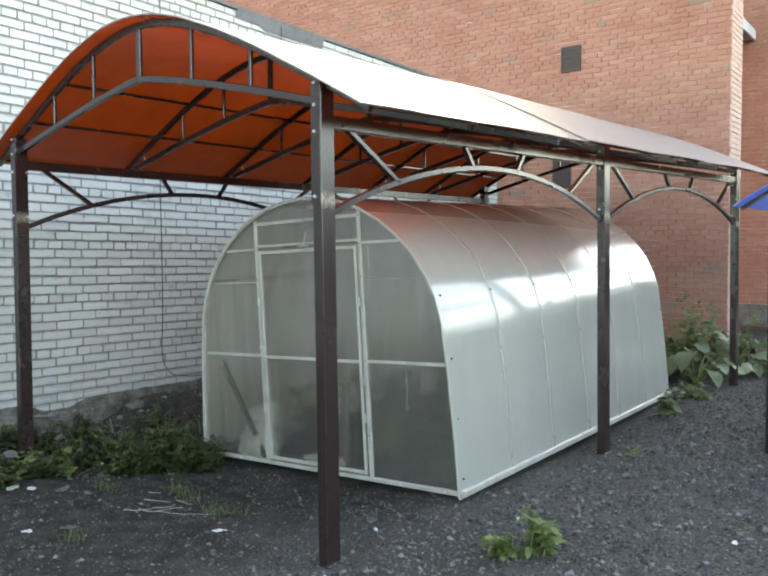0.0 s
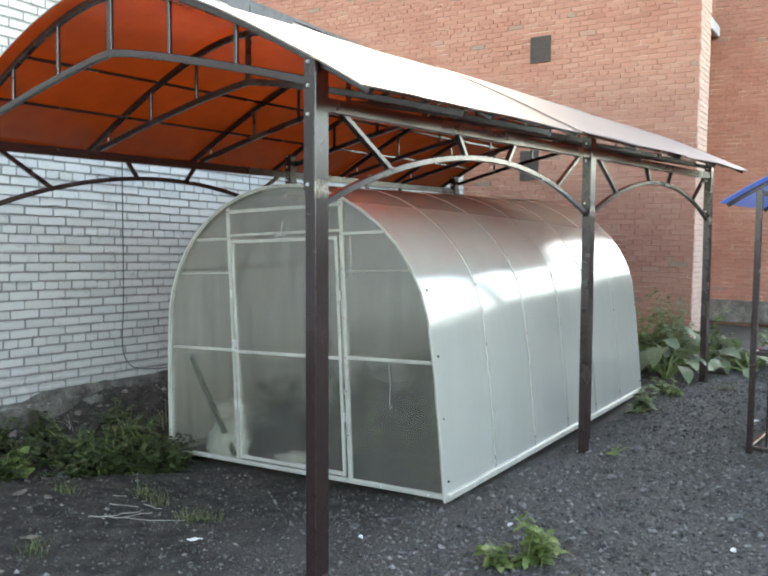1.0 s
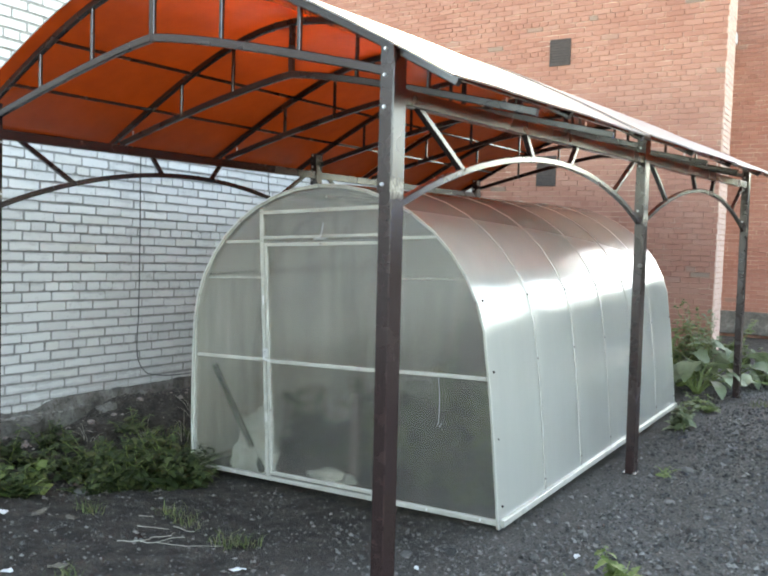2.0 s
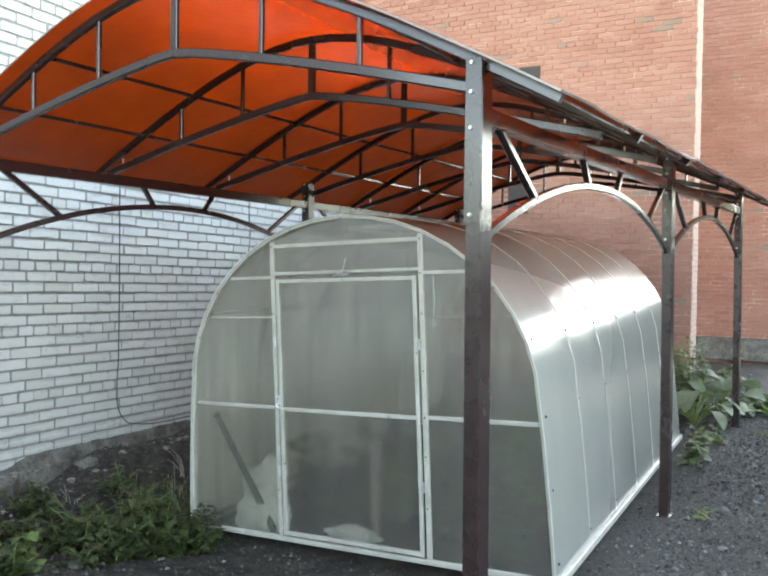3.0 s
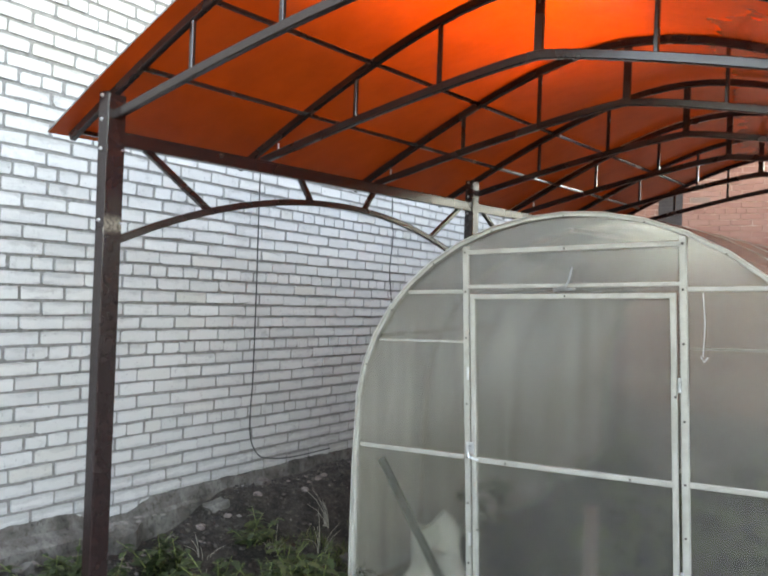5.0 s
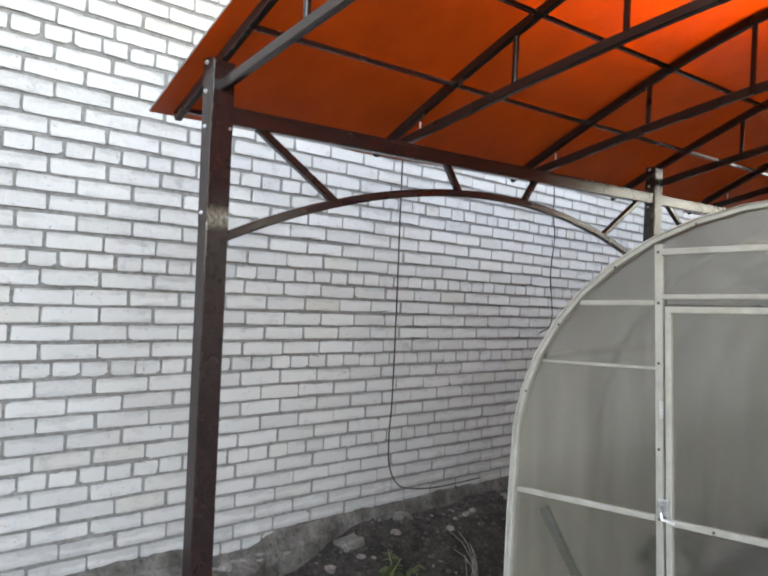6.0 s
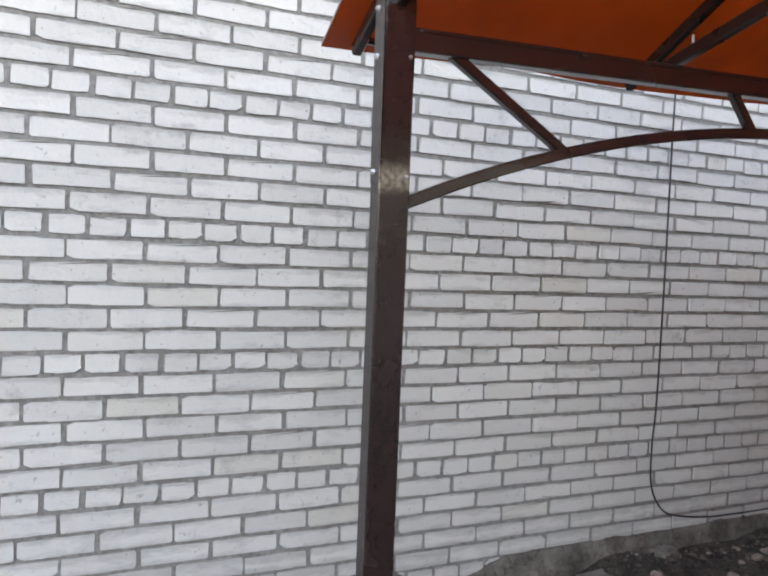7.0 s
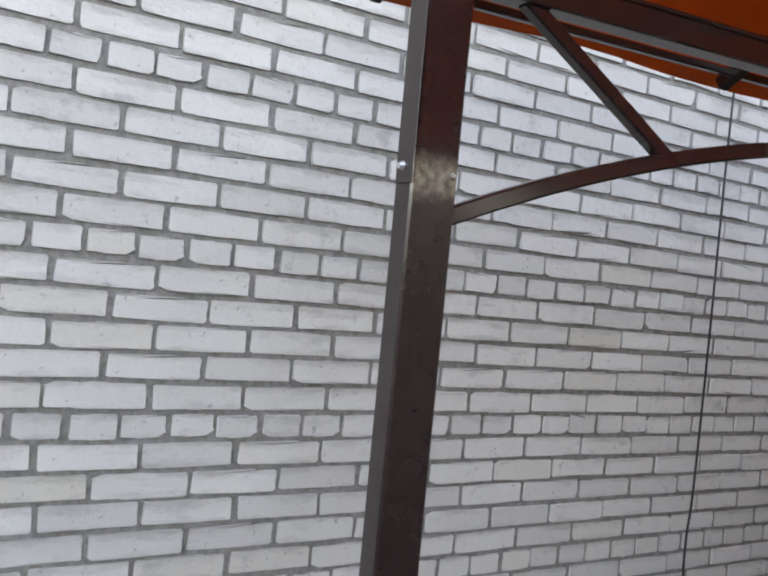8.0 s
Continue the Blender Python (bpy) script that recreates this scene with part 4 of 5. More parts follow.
cable([(-3.815, 1.955, 4.26), (-3.815, 1.956, 3.0), (-3.812, 1.945, 2.4), (-3.812, 1.96, 1.6), (-3.812, 1.965, 1.0), (-3.812, 1.955, 0.8), (-3.812, 1.97, 0.6), (-3.812, 2.05, 0.475), (-3.812, 2.17, 0.43), (-3.812, 2.43, 0.4), (-3.812, 2.9, 0.4)], 0.0045, "black cable hanging down the white brick wall")
cable([(-3.815, 3.64, 4.26), (-3.812, 3.65, 2.5), (-3.812, 3.69, 2.15), (-3.812, 3.66, 1.85), (-3.812, 3.71, 1.5), (-3.812, 3.55, 1.4)], 0.004, "thin black cable on the white brick wall")


# ---- blue shelter beside the yard ----
def shelter():
    o = thing("grill_shelter", (1.85, 3.58, 0.0), "brown steel grill shelter with blue arched plastic roof", "shelter")
    for x in (-0.83, 0.83):
        for y in (0.0, 1.1):
            part("post", boxed((x - 0.02, y - 0.02, 0.0), (x + 0.02, y + 0.02, 1.9), 0.003), BROWN, o)
    verts, faces, n = [], [], 24
    for i in range(n + 1):
        x = -1.06 + 2.12 * i / n
        z = 1.8 + 0.36 * (1 - (x / 1.06) ** 2)
        for y in (-0.15, 1.3):
            verts += [(x, y, z), (x, y, z + 0.006)]
    for i in range(n):
        k = 4 * i
        faces += [(k, k + 2, k + 6, k + 4), (k + 1, k + 5, k + 7, k + 3), (k, k + 4, k + 5, k + 1), (k + 2, k + 3, k + 7, k + 6)]
    faces += [(0, 1, 3, 2), (4 * n, 4 * n + 2, 4 * n + 3, 4 * n + 1)]
    mesh_part("roof_sheet", verts, faces, BLUE, o, "blue translucent plastic sheet", True)
    for y in (-0.02, 1.12):
        pts = [(x, y, 1.775 + 0.36 * (1 - (x / 1.06) ** 2)) for x in [-1.04 + 2.08 * i / 20 for i in range(21)]]
        part("roof_arch", sweep(pts, 0.02, 0.03, (0, 1, 0)), BROWN, o)
    for x in (-0.83, 0.83):
        part("side_beam", boxed((x - 0.015, 0.02, 1.86), (x + 0.015, 1.08, 1.89), 0.003), BROWN, o)
    for z in (0.04, 0.73):
        for y in (0.0, 1.1):
            part("rail", boxed((-0.81, y - 0.015, z - 0.015), (0.81, y + 0.015, z + 0.015), 0.003), BROWN, o)
        for x in (-0.83, 0.83):
            part("rail", boxed((x - 0.015, 0.02, z - 0.015), (x + 0.015, 1.08, z + 0.015), 0.003), BROWN, o)
    for k in range(6):
        part("bar", boxed((-0.72 + 0.29 * k - 0.006, -0.006, 0.055), (-0.72 + 0.29 * k + 0.006, 0.006, 0.715)), BROWN, o)
    part("shelf", boxed((-0.8, 0.02, 0.745), (0.8, 1.08, 0.765), 0.003), VENT, o, "dull grey metal top")


shelter()


# ---- plants ----
def leaf(verts, faces, base, way, size, wide, rnd, lobes=False, droop=0.35):
    """One leaf: two rows of quads folded along the midrib, drooping to its tip."""
    base, way = Vector(base), Vector(way).normalized()
    side = way.cross(Vector((0, 0, 1)))
    side = side.normalized() if side.length > 0.05 else Vector((1, 0, 0))
    side = (side + Vector((0, 0, rnd.uniform(-0.4, 0.4)))).normalized()
    up = side.cross(way).normalized()
    shape = ((0.0, 0.06), (0.2, 0.75), (0.42, 1.0), (0.68, 0.72), (0.86, 0.36), (1.0, 0.02))
    if lobes:
        shape = ((0.0, 0.06), (0.14, 0.7), (0.3, 0.42), (0.45, 1.0), (0.6, 0.45), (0.75, 0.62), (1.0, 0.02))
    if wide > 0.9:
        shape = ((0.0, 0.5), (-0.08, 0.75), (0.15, 0.97), (0.4, 1.0), (0.65, 0.85), (0.85, 0.55), (1.0, 0.05))
    k = len(verts)
    for s, w in shape:
        mid = base + way * (size * s) - Vector((0, 0, 1)) * (size * droop * s * s)
        hw = size * wide * 0.5 * w
        j = rnd.uniform(0.85, 1.15)
        verts += [tuple(mid - side * hw * j + up * hw * 0.25), tuple(mid), tuple(mid + side * hw / j + up * hw * 0.25)]
    for i in range(len(shape) - 1):
        a = k + 3 * i
        faces += [(a, a + 1, a + 4, a + 3), (a + 1, a + 2, a + 5, a + 4)]


def weed(name, at, height, spread, stems, leaves, size, mat, label, seed, lobes=True, wide=0.7, category="weed"):
    """A weed of several stems with leaves along them."""
    rnd = random.Random(seed)
    o = thing(name, at, label, category)
    for _ in range(stems):
        a, lean = rnd.uniform(0, 6.283), rnd.uniform(0.1, 1.0) * spread
        h = height * rnd.uniform(0.45, 1.0)
        x0, y0 = rnd.uniform(-0.25, 0.25) * spread, rnd.uniform(-0.25, 0.25) * spread
        pts = [(x0 + math.cos(a) * lean * t ** 1.5, y0 + math.sin(a) * lean * t ** 1.5, -0.02 + h * (t - 0.15 * t * t)) for t in (0, 0.25, 0.5, 0.75, 1.0)]
        stem = part("stem", round_sweep(bmesh.new(), pts, 0.0035 + 0.004 * height, 0.0015, 5), STEM, o)
        verts, faces = [], []
        for k in range(leaves):
            t = rnd.uniform(0.15, 1.0)
            i = min(3, int(t * 4))
            p = Vector(pts[i]).lerp(Vector(pts[i + 1]), t * 4 - i)
            b = rnd.uniform(0, 6.283)
            leaf(verts, faces, p, (math.cos(b), math.sin(b), rnd.uniform(-0.1, 0.7)), size * rnd.uniform(0.55, 1.2) * (1.15 - 0.5 * t), wide, rnd, lobes)
        tagged(mesh_part("leaves", verts, faces, mat, stem, "", True), kind="stuff")
    return o


def grass_tuft(at, n, h, seed):
    rnd = random.Random(seed)
    verts, faces = [], []
    for _ in range(n):
        a, l, lean = rnd.uniform(0, 6.283), h * rnd.uniform(0.5, 1.0), rnd.uniform(0.2, 1.1)
        x, y = rnd.gauss(0, 0.05), rnd.gauss(0, 0.04)
        dx, dy = math.cos(a), math.sin(a)
        k = len(verts)
        for t, w in ((0, 0.003), (0.5, 0.0025), (1.0, 0.0003)):
            r = lean * l * t * t
            z = l * t * (1 - 0.35 * lean * t) - 0.01
            verts += [(x + dx * r - dy * w, y + dy * r + dx * w, z), (x + dx * r + dy * w, y + dy * r - dx * w, z)]
        faces += [(k, k + 1, k + 3, k + 2), (k + 2, k + 3, k + 5, k + 4)]
    o = mesh_part("grass_tuft", verts, faces, TUFT)
    o.matrix_basis = pose(*at)
    return tagged(o, "small tuft of green grass in the gravel", "grass", kind="stuff")


def on_ground(x, y):
    return (x, y, rise(x, y))


rnd_p = random.Random(5)
for k in range(46):
    t = k / 45
    x, y = -2.5 - 0.95 * rnd_p.random(), -1.1 + 2.3 * t + rnd_p.uniform(-0.15, 0.15)
    weed("weed", on_ground(x, y), rnd_p.uniform(0.16, 0.32), 0.22, 7, 20, 0.075, LEAF, "low dark green leafy weeds on the soil bank by the wall", 100 + k, wide=rnd_p.uniform(0.55, 0.8))
for k, (x, y, h) in enumerate(((-2.70, 0.90, 0.4), (-2.58, 1.00, 0.34), (-2.83, 0.83, 0.42), (-2.43, 0.98, 0.26), (-2.93, 1.08, 0.42), (-2.60, 0.74, 0.34), (-2.78, 0.60, 0.3), (-2.48, 0.83, 0.3), (-2.73, 1.10, 0.46), (-2.98, 0.68, 0.34), (-2.53, 1.13, 0.3), (-2.38, 1.08, 0.22))):
    weed("weed", on_ground(x, y), h, 0.24, 10, 16, 0.1, LEAF, "bushy green weeds against the greenhouse corner", 160 + k)
for k, (x, y) in enumerate(((-2.70, -0.17), (-2.64, 0.06), (-2.88, -0.42))):
    weed("weed", on_ground(x, y), 0.26, 0.14, 5, 7, 0.13, LIGHT_LEAF, "broad-leaved green weed beside the post", 180 + k, lobes=False, wide=0.9)
for k, (x, y, h) in enumerate(((-0.75, 2.3, 1.0), (-0.95, 2.75, 1.15), (-0.65, 3.1, 1.1), (-1.0, 3.5, 1.2), (-0.7, 3.9, 1.1), (-1.05, 4.4, 1.15), (-1.3, 3.1, 0.95), (-1.45, 4.0, 1.0), (-2.2, 3.2, 0.8), (-2.25, 4.1, 0.85), (-2.3, 2.2, 0.65), (-2.0, 2.6, 0.85), (-1.7, 2.4, 0.8), (-1.35, 2.5, 0.9), (-0.7, 1.9, 0.85))):
    weed("greenhouse_plant", on_ground(x, y), h, 0.3, 8, 24, 0.17, LEAF if k % 3 else LIGHT_LEAF, "tall leafy green plant growing inside the greenhouse", 640 + k, category="plant")
for k in range(16):
    x, y = rnd_p.uniform(-2.2, -0.5), rnd_p.uniform(2.0, 4.5)
    weed("weed", on_ground(x, y), rnd_p.uniform(0.2, 0.45), 0.22, 5, 12, 0.12, LEAF, "green weeds growing on the greenhouse floor", 600 + k)
weed("weed", on_ground(0.69, 0.88), 0.34, 0.26, 11, 14, 0.085, LIGHT_LEAF, "bright green celandine plant growing in the gravel", 201)
weed("weed", on_ground(0.58, 0.72), 0.18, 0.16, 6, 10, 0.09, LIGHT_LEAF, "bright green celandine plant growing in the gravel", 202)
weed("weed", on_ground(-0.1, 4.55), 0.36, 0.2, 8, 14, 0.12, BURDOCK, "grey-green weed at the greenhouse foot", 203, wide=0.8)
weed("weed", on_ground(-0.1, 5.35), 0.2, 0.3, 8, 12, 0.09, LIGHT_LEAF, "low green weed at the greenhouse foot", 204)
weed("weed", on_ground(0.22, 3.07), 0.1, 0.1, 6, 8, 0.05, LIGHT_LEAF, "small green weed beside the post", 205)


def burdock(at, n, size, height, seed):
    """Burdock: large heart-shaped leaves, each an object of its own, on long stalks."""
    rnd = random.Random(seed)
    o = thing("burdock", at, "large burdock with broad grey-green leaves", "plant")
    for k in range(n):
        bm = bmesh.new()
        a = 6.283 * k / n + rnd.uniform(-0.4, 0.4)
        r, h = rnd.uniform(0.12, 0.34), height * rnd.uniform(0.3, 1.0)
        tip = (math.cos(a) * r, math.sin(a) * r, h)
        round_sweep(bm, [(0, 0, -0.02), (tip[0] * 0.4, tip[1] * 0.4, h * 0.6), tip], 0.012, 0.006, 5)
        verts, faces = [], []
        s = size * rnd.uniform(0.7, 1.15)
        leaf(verts, faces, tip, (math.cos(a), math.sin(a), rnd.uniform(-0.25, 0.3)), s, 1.0, rnd, False, rnd.uniform(0.4, 0.8))
        verts = [(x + 0.05 * s * noise.noise((x * 30, y * 30, k)), y + 0.05 * s * noise.noise((x * 30, y * 30, k + 9)), z + 0.09 * s * noise.noise((x * 22, y * 22, k + 4))) for x, y, z in verts]
        blade = mesh_part("leaf", verts, faces, BURDOCK, o, "", True)
        part("stalk", bm, STEM, blade)
    return o


burdock(on_ground(-0.42, 6.15), 15, 0.2, 0.36, 1)
burdock(on_ground(-0.72, 6.55), 17, 0.2, 0.5, 2)
burdock(on_ground(-0.25, 6.95), 15, 0.19, 0.45, 3)
burdock(on_ground(0.26, 6.85), 12, 0.19, 0.3, 4)
for k, (x, y, h) in enumerate(((-0.69, 6.93, 1.5), (-0.50, 6.74, 1.25), (-0.87, 6.65, 1.3), (-0.27, 7.21, 1.1), (-0.73, 7.39, 1.6), (-0.96, 7.11, 1.2))):
    weed("tall_weed", on_ground(x, y), h * 0.82, 0.36, 8, 30, 0.1, BURDOCK if k % 3 == 1 else LIGHT_LEAF, "tall leafy weeds growing before the red wall", 220 + k, lobes=False, wide=0.6, category="plant")
for k in range(12):
    x, y = -0.1 + 0.2 * k + rnd_p.uniform(-0.1, 0.1), 7.2 + rnd_p.uniform(-0.4, 0.9)
    weed("weed", on_ground(x, y), rnd_p.uniform(0.3, 0.55), 0.3, 8, 18, 0.11, LIGHT_LEAF if k % 3 else BURDOCK, "green undergrowth before the red wall", 240 + k, lobes=False, wide=0.65)
for k, (x, y) in enumerate(((-1.25, -0.58), (-1.20, 0.29), (-1.10, 0.37), (-1.69, 0.43), (-0.30, 5.50), (0.29, 5.79), (-2.14, 0.10), (-1.87, 0.49), (-2.60, 1.07), (-2.70, 1.25), (-2.56, 1.35), (-2.79, 1.52), (-2.65, 1.71), (-2.88, 1.14), (-2.74, 1.98), (-2.93, 1.78))):
    grass_tuft(on_ground(x, y), 40, 0.11, 300 + k)


# ---- litter ----
def scrap(name, at, length, width, seed, label, mat=PAPER):
    """A crumpled scrap with thickness."""
    rnd = random.Random(seed)
    bm = bmesh.new()
    box(bm, (-length / 2, -width / 2, 0.0), (length / 2, width / 2, 0.006))
    bmesh.ops.subdivide_edges(bm, edges=bm.edges[:], cuts=3, use_grid_fill=True)
    for v in bm.verts:
        v.co.y *= 1.0 - 0.75 * (2 * abs(v.co.x) / length) ** 2
        v.co += Vector((rnd.uniform(-1, 1) * width * 0.12, rnd.uniform(-1, 1) * width * 0.12, 0.02 * abs(noise.noise(v.co * 40 + Vector((seed, 0, 0))))))
    o = part(name, bm, mat, None, "", True)
    o.matrix_basis = pose(*at, 0, 0, seed * 57)
    return tagged(o, label, "litter", "litter on the ground")


for k, (x, y, l, w) in enumerate(((-0.84, 0.06, 0.08, 0.018), (-2.42, -0.38, 0.09, 0.06), (-2.32, -0.30, 0.05, 0.05), (-1.55, -0.68, 0.05, 0.03), (0.35, 1.24, 0.04, 0.03), (-0.24, 0.68, 0.03, 0.02), (0.06, -0.08, 0.02, 0.02), (0.10, -0.05, 0.018, 0.015), (1.40, 1.60, 0.03, 0.025), (0.84, 4.59, 0.05, 0.03))):
    x0, y0, z0 = on_ground(x, y)
    scrap("paper_scrap", (x0, y0, z0 + 0.004), l, w, k + 1, "small white scrap lying on the gravel")
for k, (x, y, l) in enumerate(((-1.43, -0.50, 0.15), (-2.23, -0.14, 0.2), (-2.05, -0.06, 0.14))):
    x0, y0, z0 = on_ground(x, y)
    scrap("dry_leaf", (x0, y0, z0 + 0.002), l * 0.6, l * 0.26, 20 + k, "dry grey leaf lying on the gravel", DEAD_LEAF)


def twig(points, label):
    bm = bmesh.new()
    for pts in points:
        fine = [(pts[i][0] + (pts[i + 1][0] - pts[i][0]) * t, pts[i][1] + (pts[i + 1][1] - pts[i][1]) * t) for i in range(len(pts) - 1) for t in (0, 0.25, 0.5, 0.75)] + [pts[-1]]
        fine = [(x + 0.018 * noise.noise((x * 14, y * 14, 0)), y + 0.018 * noise.noise((x * 14, y * 14, 9))) for x, y in fine]
        round_sweep(bm, [(x, y, rise(x, y) + 0.006 + 0.012 * abs(noise.noise((x * 9, y * 9, 4)))) for x, y in fine], 0.0034, 0.0016, 5)
    return tagged(part("dry_twig", bm, DRY), label, "twig")


twig([[(-1.55, -0.11), (-1.47, -0.01), (-1.42, 0.03), (-1.28, 0.12), (-1.17, 0.28)], [(-1.47, -0.01), (-1.53, 0.10), (-1.49, 0.19), (-1.55, 0.24)], [(-1.42, 0.03), (-1.45, 0.16), (-1.42, 0.22)], [(-1.74, 0.15), (-1.67, 0.23), (-1.62, 0.27)]], "pale dry branching stalk on the gravel")
twig([[(-1.65, 0.33), (-1.55, 0.34), (-1.51, 0.36)], [(-1.92, 0.29), (-1.87, 0.36)]], "short pale dry stalk on the gravel")


# larger stones lying loose
def loose_stone(x, y, s, seed):
    rnd = random.Random(seed)
    bm = bmesh.new()
    bmesh.ops.create_icosphere(bm, subdivisions=2, radius=s)
    for v in bm.verts:
        f = 1 + 0.35 * noise.noise(v.co / s + Vector((seed, 0, 0)))
        v.co = Vector((v.co.x * f * 1.3, v.co.y * f, max(-0.3 * s, v.co.z * f * 0.55)))
    o = part("stone", bm, STONE)
    o.matrix_basis = pose(x, y, rise(x, y) + 0.2 * s, 0, 0, rnd.uniform(0, 360))
    return tagged(o, "grey angular stone lying on the gravel", "stone", "loose stones")


for k, (x, y, s) in enumerate(((0.71, 1.96, 0.035), (1.26, 2.14, 0.035), (0.30, 3.30, 0.04), (0.17, 1.13, 0.025), (-0.42, 0.85, 0.03), (0.44, 2.44, 0.03), (-0.24, 1.00, 0.03), (0.48, 3.64, 0.045), (0.85, 1.37, 0.02), (0.21, 1.64, 0.022), (-2.60, 0.36, 0.05), (-2.78, 0.60, 0.06), (-2.96, 0.21, 0.06), (-3.10, 0.75, 0.05), (-2.88, 1.23, 0.06), (-3.06, 1.77, 0.07), (-2.79, 1.98, 0.05), (-3.14, -0.08, 0.05))):
    loose_stone(x, y, s, k)


def debris(x, y, s, seed):
    rnd = random.Random(seed)
    bm = bmesh.new()
    bmesh.ops.create_icosphere(bm, subdivisions=2, radius=s)
    for v in bm.verts:
        f = 1 + 0.5 * noise.noise(v.co / s * 1.3 + Vector((seed, 3, 0)))
        v.co = Vector((v.co.x * f, v.co.y * f * 1.3, max(-0.35 * s, v.co.z * f * 0.7)))
    o = part("rubble_piece", bm, RUBBLE)
    o.matrix_basis = pose(x, y, rise(x, y) + 0.25 * s, 0, 0, rnd.uniform(0, 360))
    return tagged(o, "pinkish broken brick and mortar piece on the soil bank", "rubble", "rubble along the footing")


def ledge_crumb(x, y, z, s, seed):
    rnd = random.Random(seed)
    bm = bmesh.new()
    bmesh.ops.create_icosphere(bm, subdivisions=2, radius=s)
    for v in bm.verts:
        f = 1 + 0.6 * noise.noise(v.co / s * 1.4 + Vector((seed, 1, 0)))
        v.co = Vector((v.co.x * f * 1.2, v.co.y * f * 1.7, max(-0.4 * s, v.co.z * f * 0.6)))
    o = part("mortar_crumb", bm, CRUMBLED)
    o.matrix_basis = pose(x, y, z, 0, 0, rnd.uniform(-40, 40))
    return tagged(o, "pale crumbled mortar piece on the concrete ledge", "rubble", "crumbs on the ledge")


for k, (y, s) in enumerate(((0.46, 0.022), (0.5, 0.014), (0.55, 0.028), (0.64, 0.012), (0.67, 0.017), (0.76, 0.01), (0.8, 0.014), (0.9, 0.009), (0.94, 0.012))):
    ledge_crumb(wall_x(y) + 0.085 + 0.03 * (k % 3), y, 0.262 - 0.1375 - 0.0178 * y + 0.35 * s, s, 900 + k)
rnd_d = random.Random(77)
for k in range(60):
    y = rnd_d.uniform(-0.6, 2.9) if k % 2 else rnd_d.uniform(0.1, 0.9)
    debris(wall_x(y) + rnd_d.uniform(0.1, 0.5), y, rnd_d.uniform(0.008, 0.028), 400 + k)


def concrete_chunk(x, y, z, size, turn, tilt, seed):
    bm = boxed((-size[0] / 2, -size[1] / 2, -size[2] / 2), (size[0] / 2, size[1] / 2, size[2] / 2))
    bmesh.ops.subdivide_edges(bm, edges=bm.edges[:], cuts=4, use_grid_fill=True)
    for v in bm.verts:
        v.co += Vector((noise.noise(v.co * 11 + Vector((seed, 0, 0))), noise.noise(v.co * 11 + Vector((0, seed, 0))), noise.noise(v.co * 11 + Vector((0, 0, seed))))) * 0.035
    o = part("concrete_chunk", bm, CONCRETE, None, "", True)
    o.matrix_basis = pose(x, y, z, tilt, tilt * 0.6, turn)
    return tagged(o, "broken lump of grey concrete fallen from the footing", "concrete", "concrete lumps along the footing")


for k, (x, y, l) in enumerate(((-3.86, 1.37, 0.24), (-3.65, 0.00, 0.18), (-3.88, 1.80, 0.22), (-3.63, -0.45, 0.24))):
    concrete_chunk(x, y, rise(x, y) + 0.01, (0.08, l * 0.5, 0.06), 8 * (k % 3) - 6, 6 - 4 * (k % 4), k * 3.7)
for k in range(34):
    x, y = rnd_p.uniform(-3.35, -2.75), rnd_p.uniform(1.3, 2.7)
    grass_tuft(on_ground(x, y), 40, rnd_p.uniform(0.06, 0.12), 700 + k)


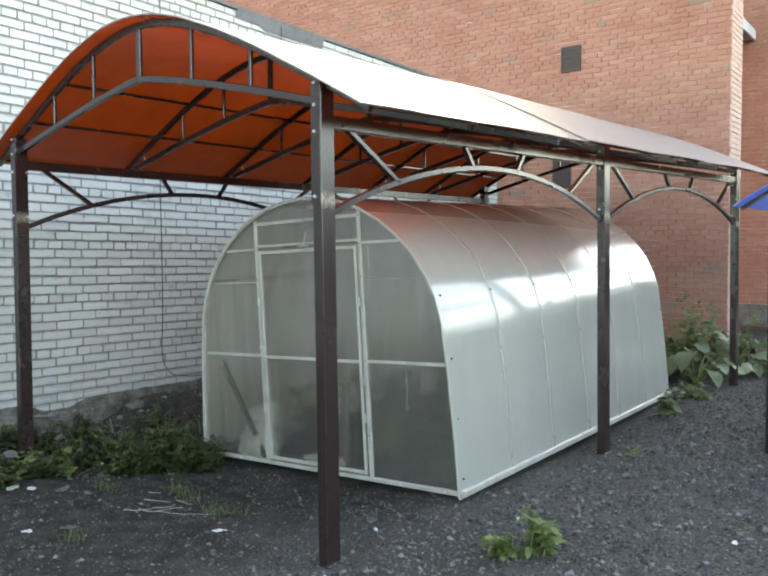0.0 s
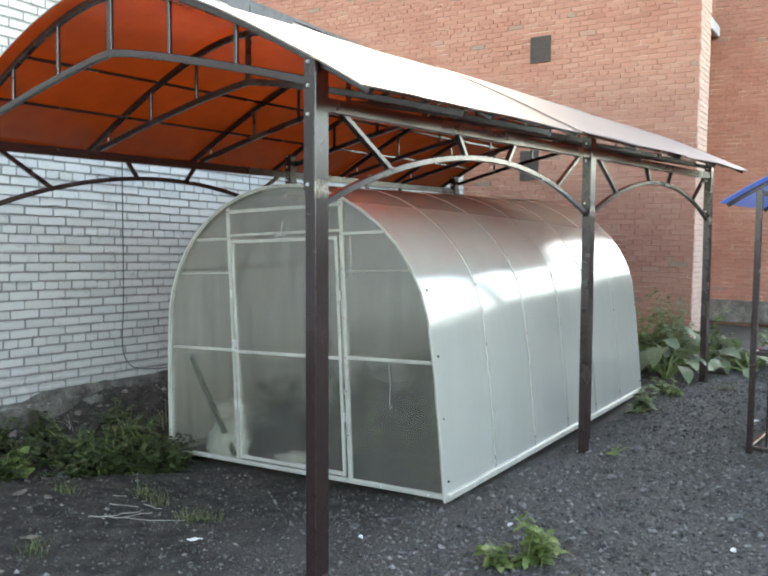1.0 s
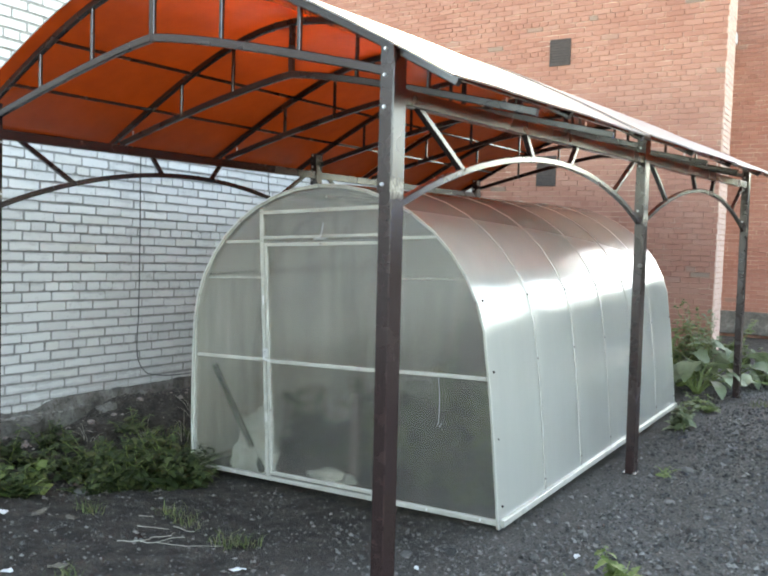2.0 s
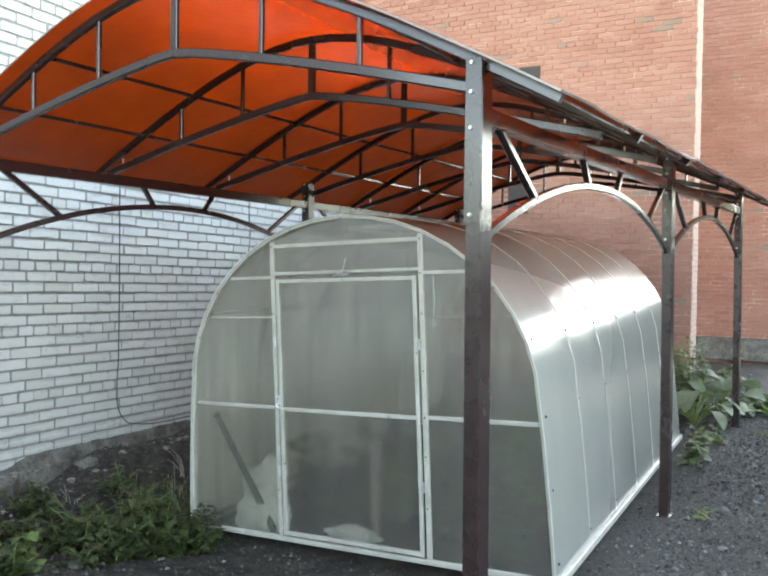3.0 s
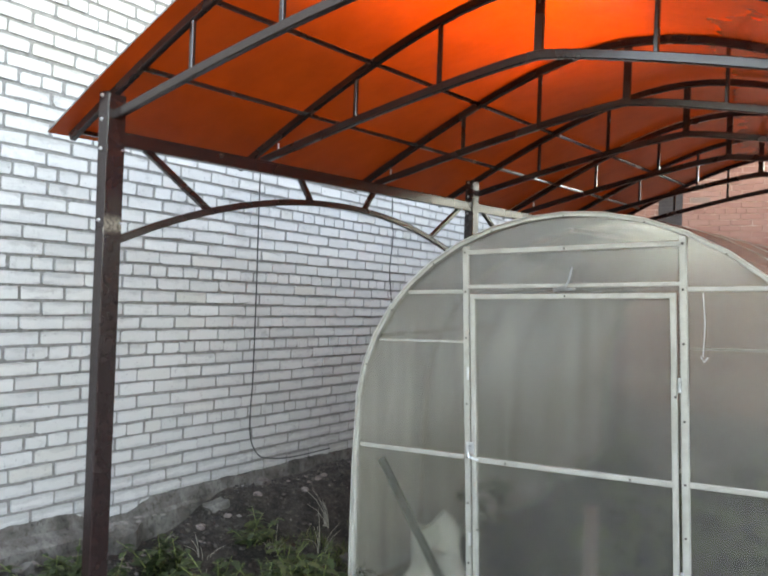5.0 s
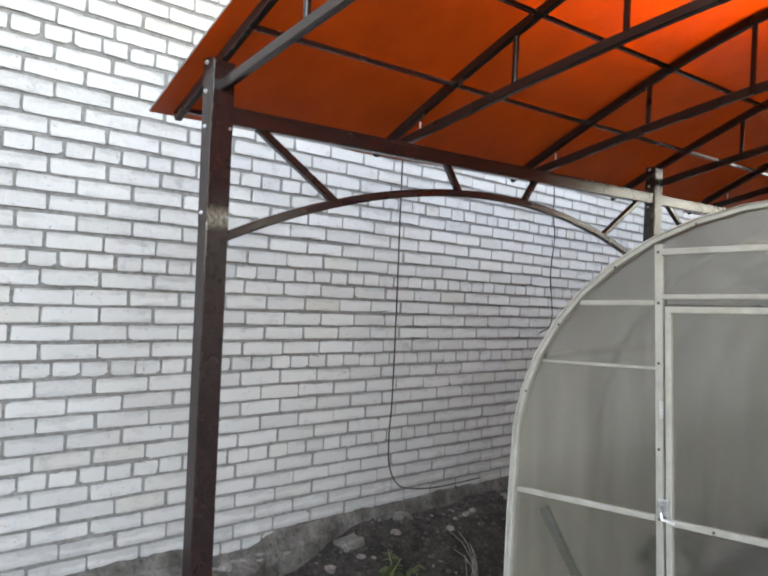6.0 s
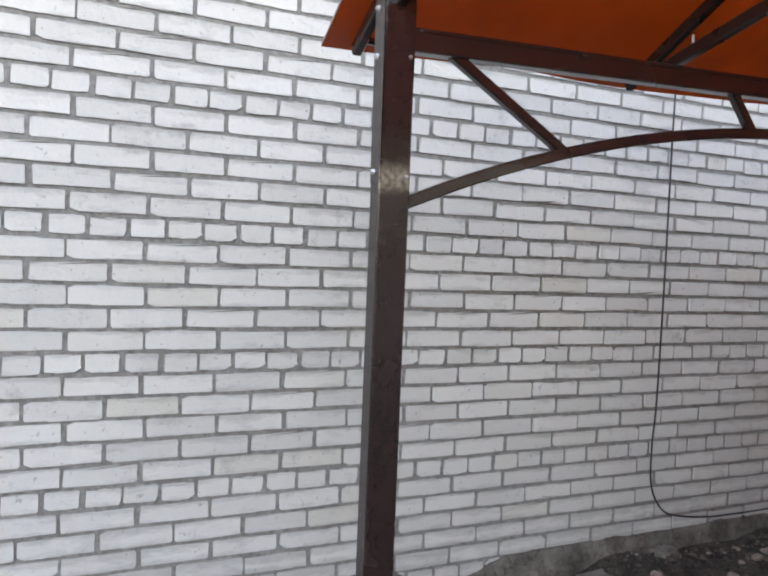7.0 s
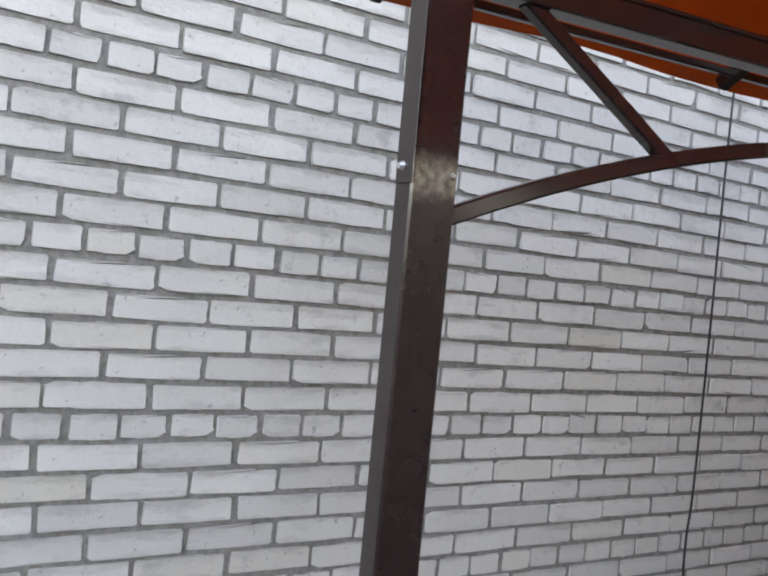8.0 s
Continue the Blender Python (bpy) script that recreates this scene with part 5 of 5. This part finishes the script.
def soil_crumbs():
    rnd = random.Random(31)
    verts, faces = [], []
    for _ in range(9000):
        y = rnd.uniform(-1.2, 3.4)
        x = wall_x(y) + 0.06 + 1.1 * rnd.random() ** 1.3
        rock(verts, faces, x, y, rise(x, y), 0.004 + 0.02 * rnd.random() ** 4, rnd)
    return mesh_part("soil_crumbs", verts, faces, CRUMB)


tagged(soil_crumbs(), "crumbs of brown soil and mortar on the bank", "soil", kind="stuff")


def dry_stalks(x, y, n, h, seed):
    rnd = random.Random(seed)
    o = thing("dry_weed", on_ground(x, y), "dead dry pale weed stalks on the soil bank", "weed", "dry weeds along the wall")
    for _ in range(n):
        a, lean, l = rnd.uniform(0, 6.283), rnd.uniform(0.1, 0.9), h * rnd.uniform(0.5, 1.0)
        pts = [(0.03 * math.cos(a) + math.cos(a) * lean * l * t * t, 0.03 * math.sin(a) + math.sin(a) * lean * l * t * t, -0.02 + l * t * (1 - 0.35 * lean * t)) for t in (0, 0.35, 0.7, 1.0)]
        part("stalk", round_sweep(bmesh.new(), pts, 0.0028, 0.0012, 4), DRY, o)


for k, (x, y, h) in enumerate(((-3.2, 1.65, 0.3), (-3.35, 1.9, 0.34), (-3.1, 2.1, 0.28), (-3.4, 2.3, 0.3), (-3.3, 1.35, 0.2), (-3.45, 0.95, 0.16), (-3.5, 2.6, 0.26), (-3.15, 0.7, 0.16))):
    dry_stalks(x, y, 6, h, 500 + k)


# ---- distance behind the yard ----
def far_woods():
    rnd = random.Random(9)
    verts, faces = [], []
    for _ in range(7600):
        a = rnd.uniform(-2.75, 1.7)
        r = rnd.uniform(24, 31)
        x, y = r * math.cos(a), r * math.sin(a) - 2
        if x < -3 and y > -7:
            continue
        h = 3.4 + 1.6 * noise.noise((a * 4, 0, 0)) + 1.5 * noise.noise((a * 13, 4, 0))
        z = h * rnd.random() ** 0.8
        leaf(verts, faces, (x, y, z), (rnd.uniform(-1, 1), rnd.uniform(-1, 1), rnd.uniform(-0.3, 0.8)), rnd.uniform(1.2, 2.4), 0.9, rnd)
    return tagged(mesh_part("far_woods", verts, faces, WOODS), "far green trees beyond the yard", "trees", kind="stuff")


far_woods()
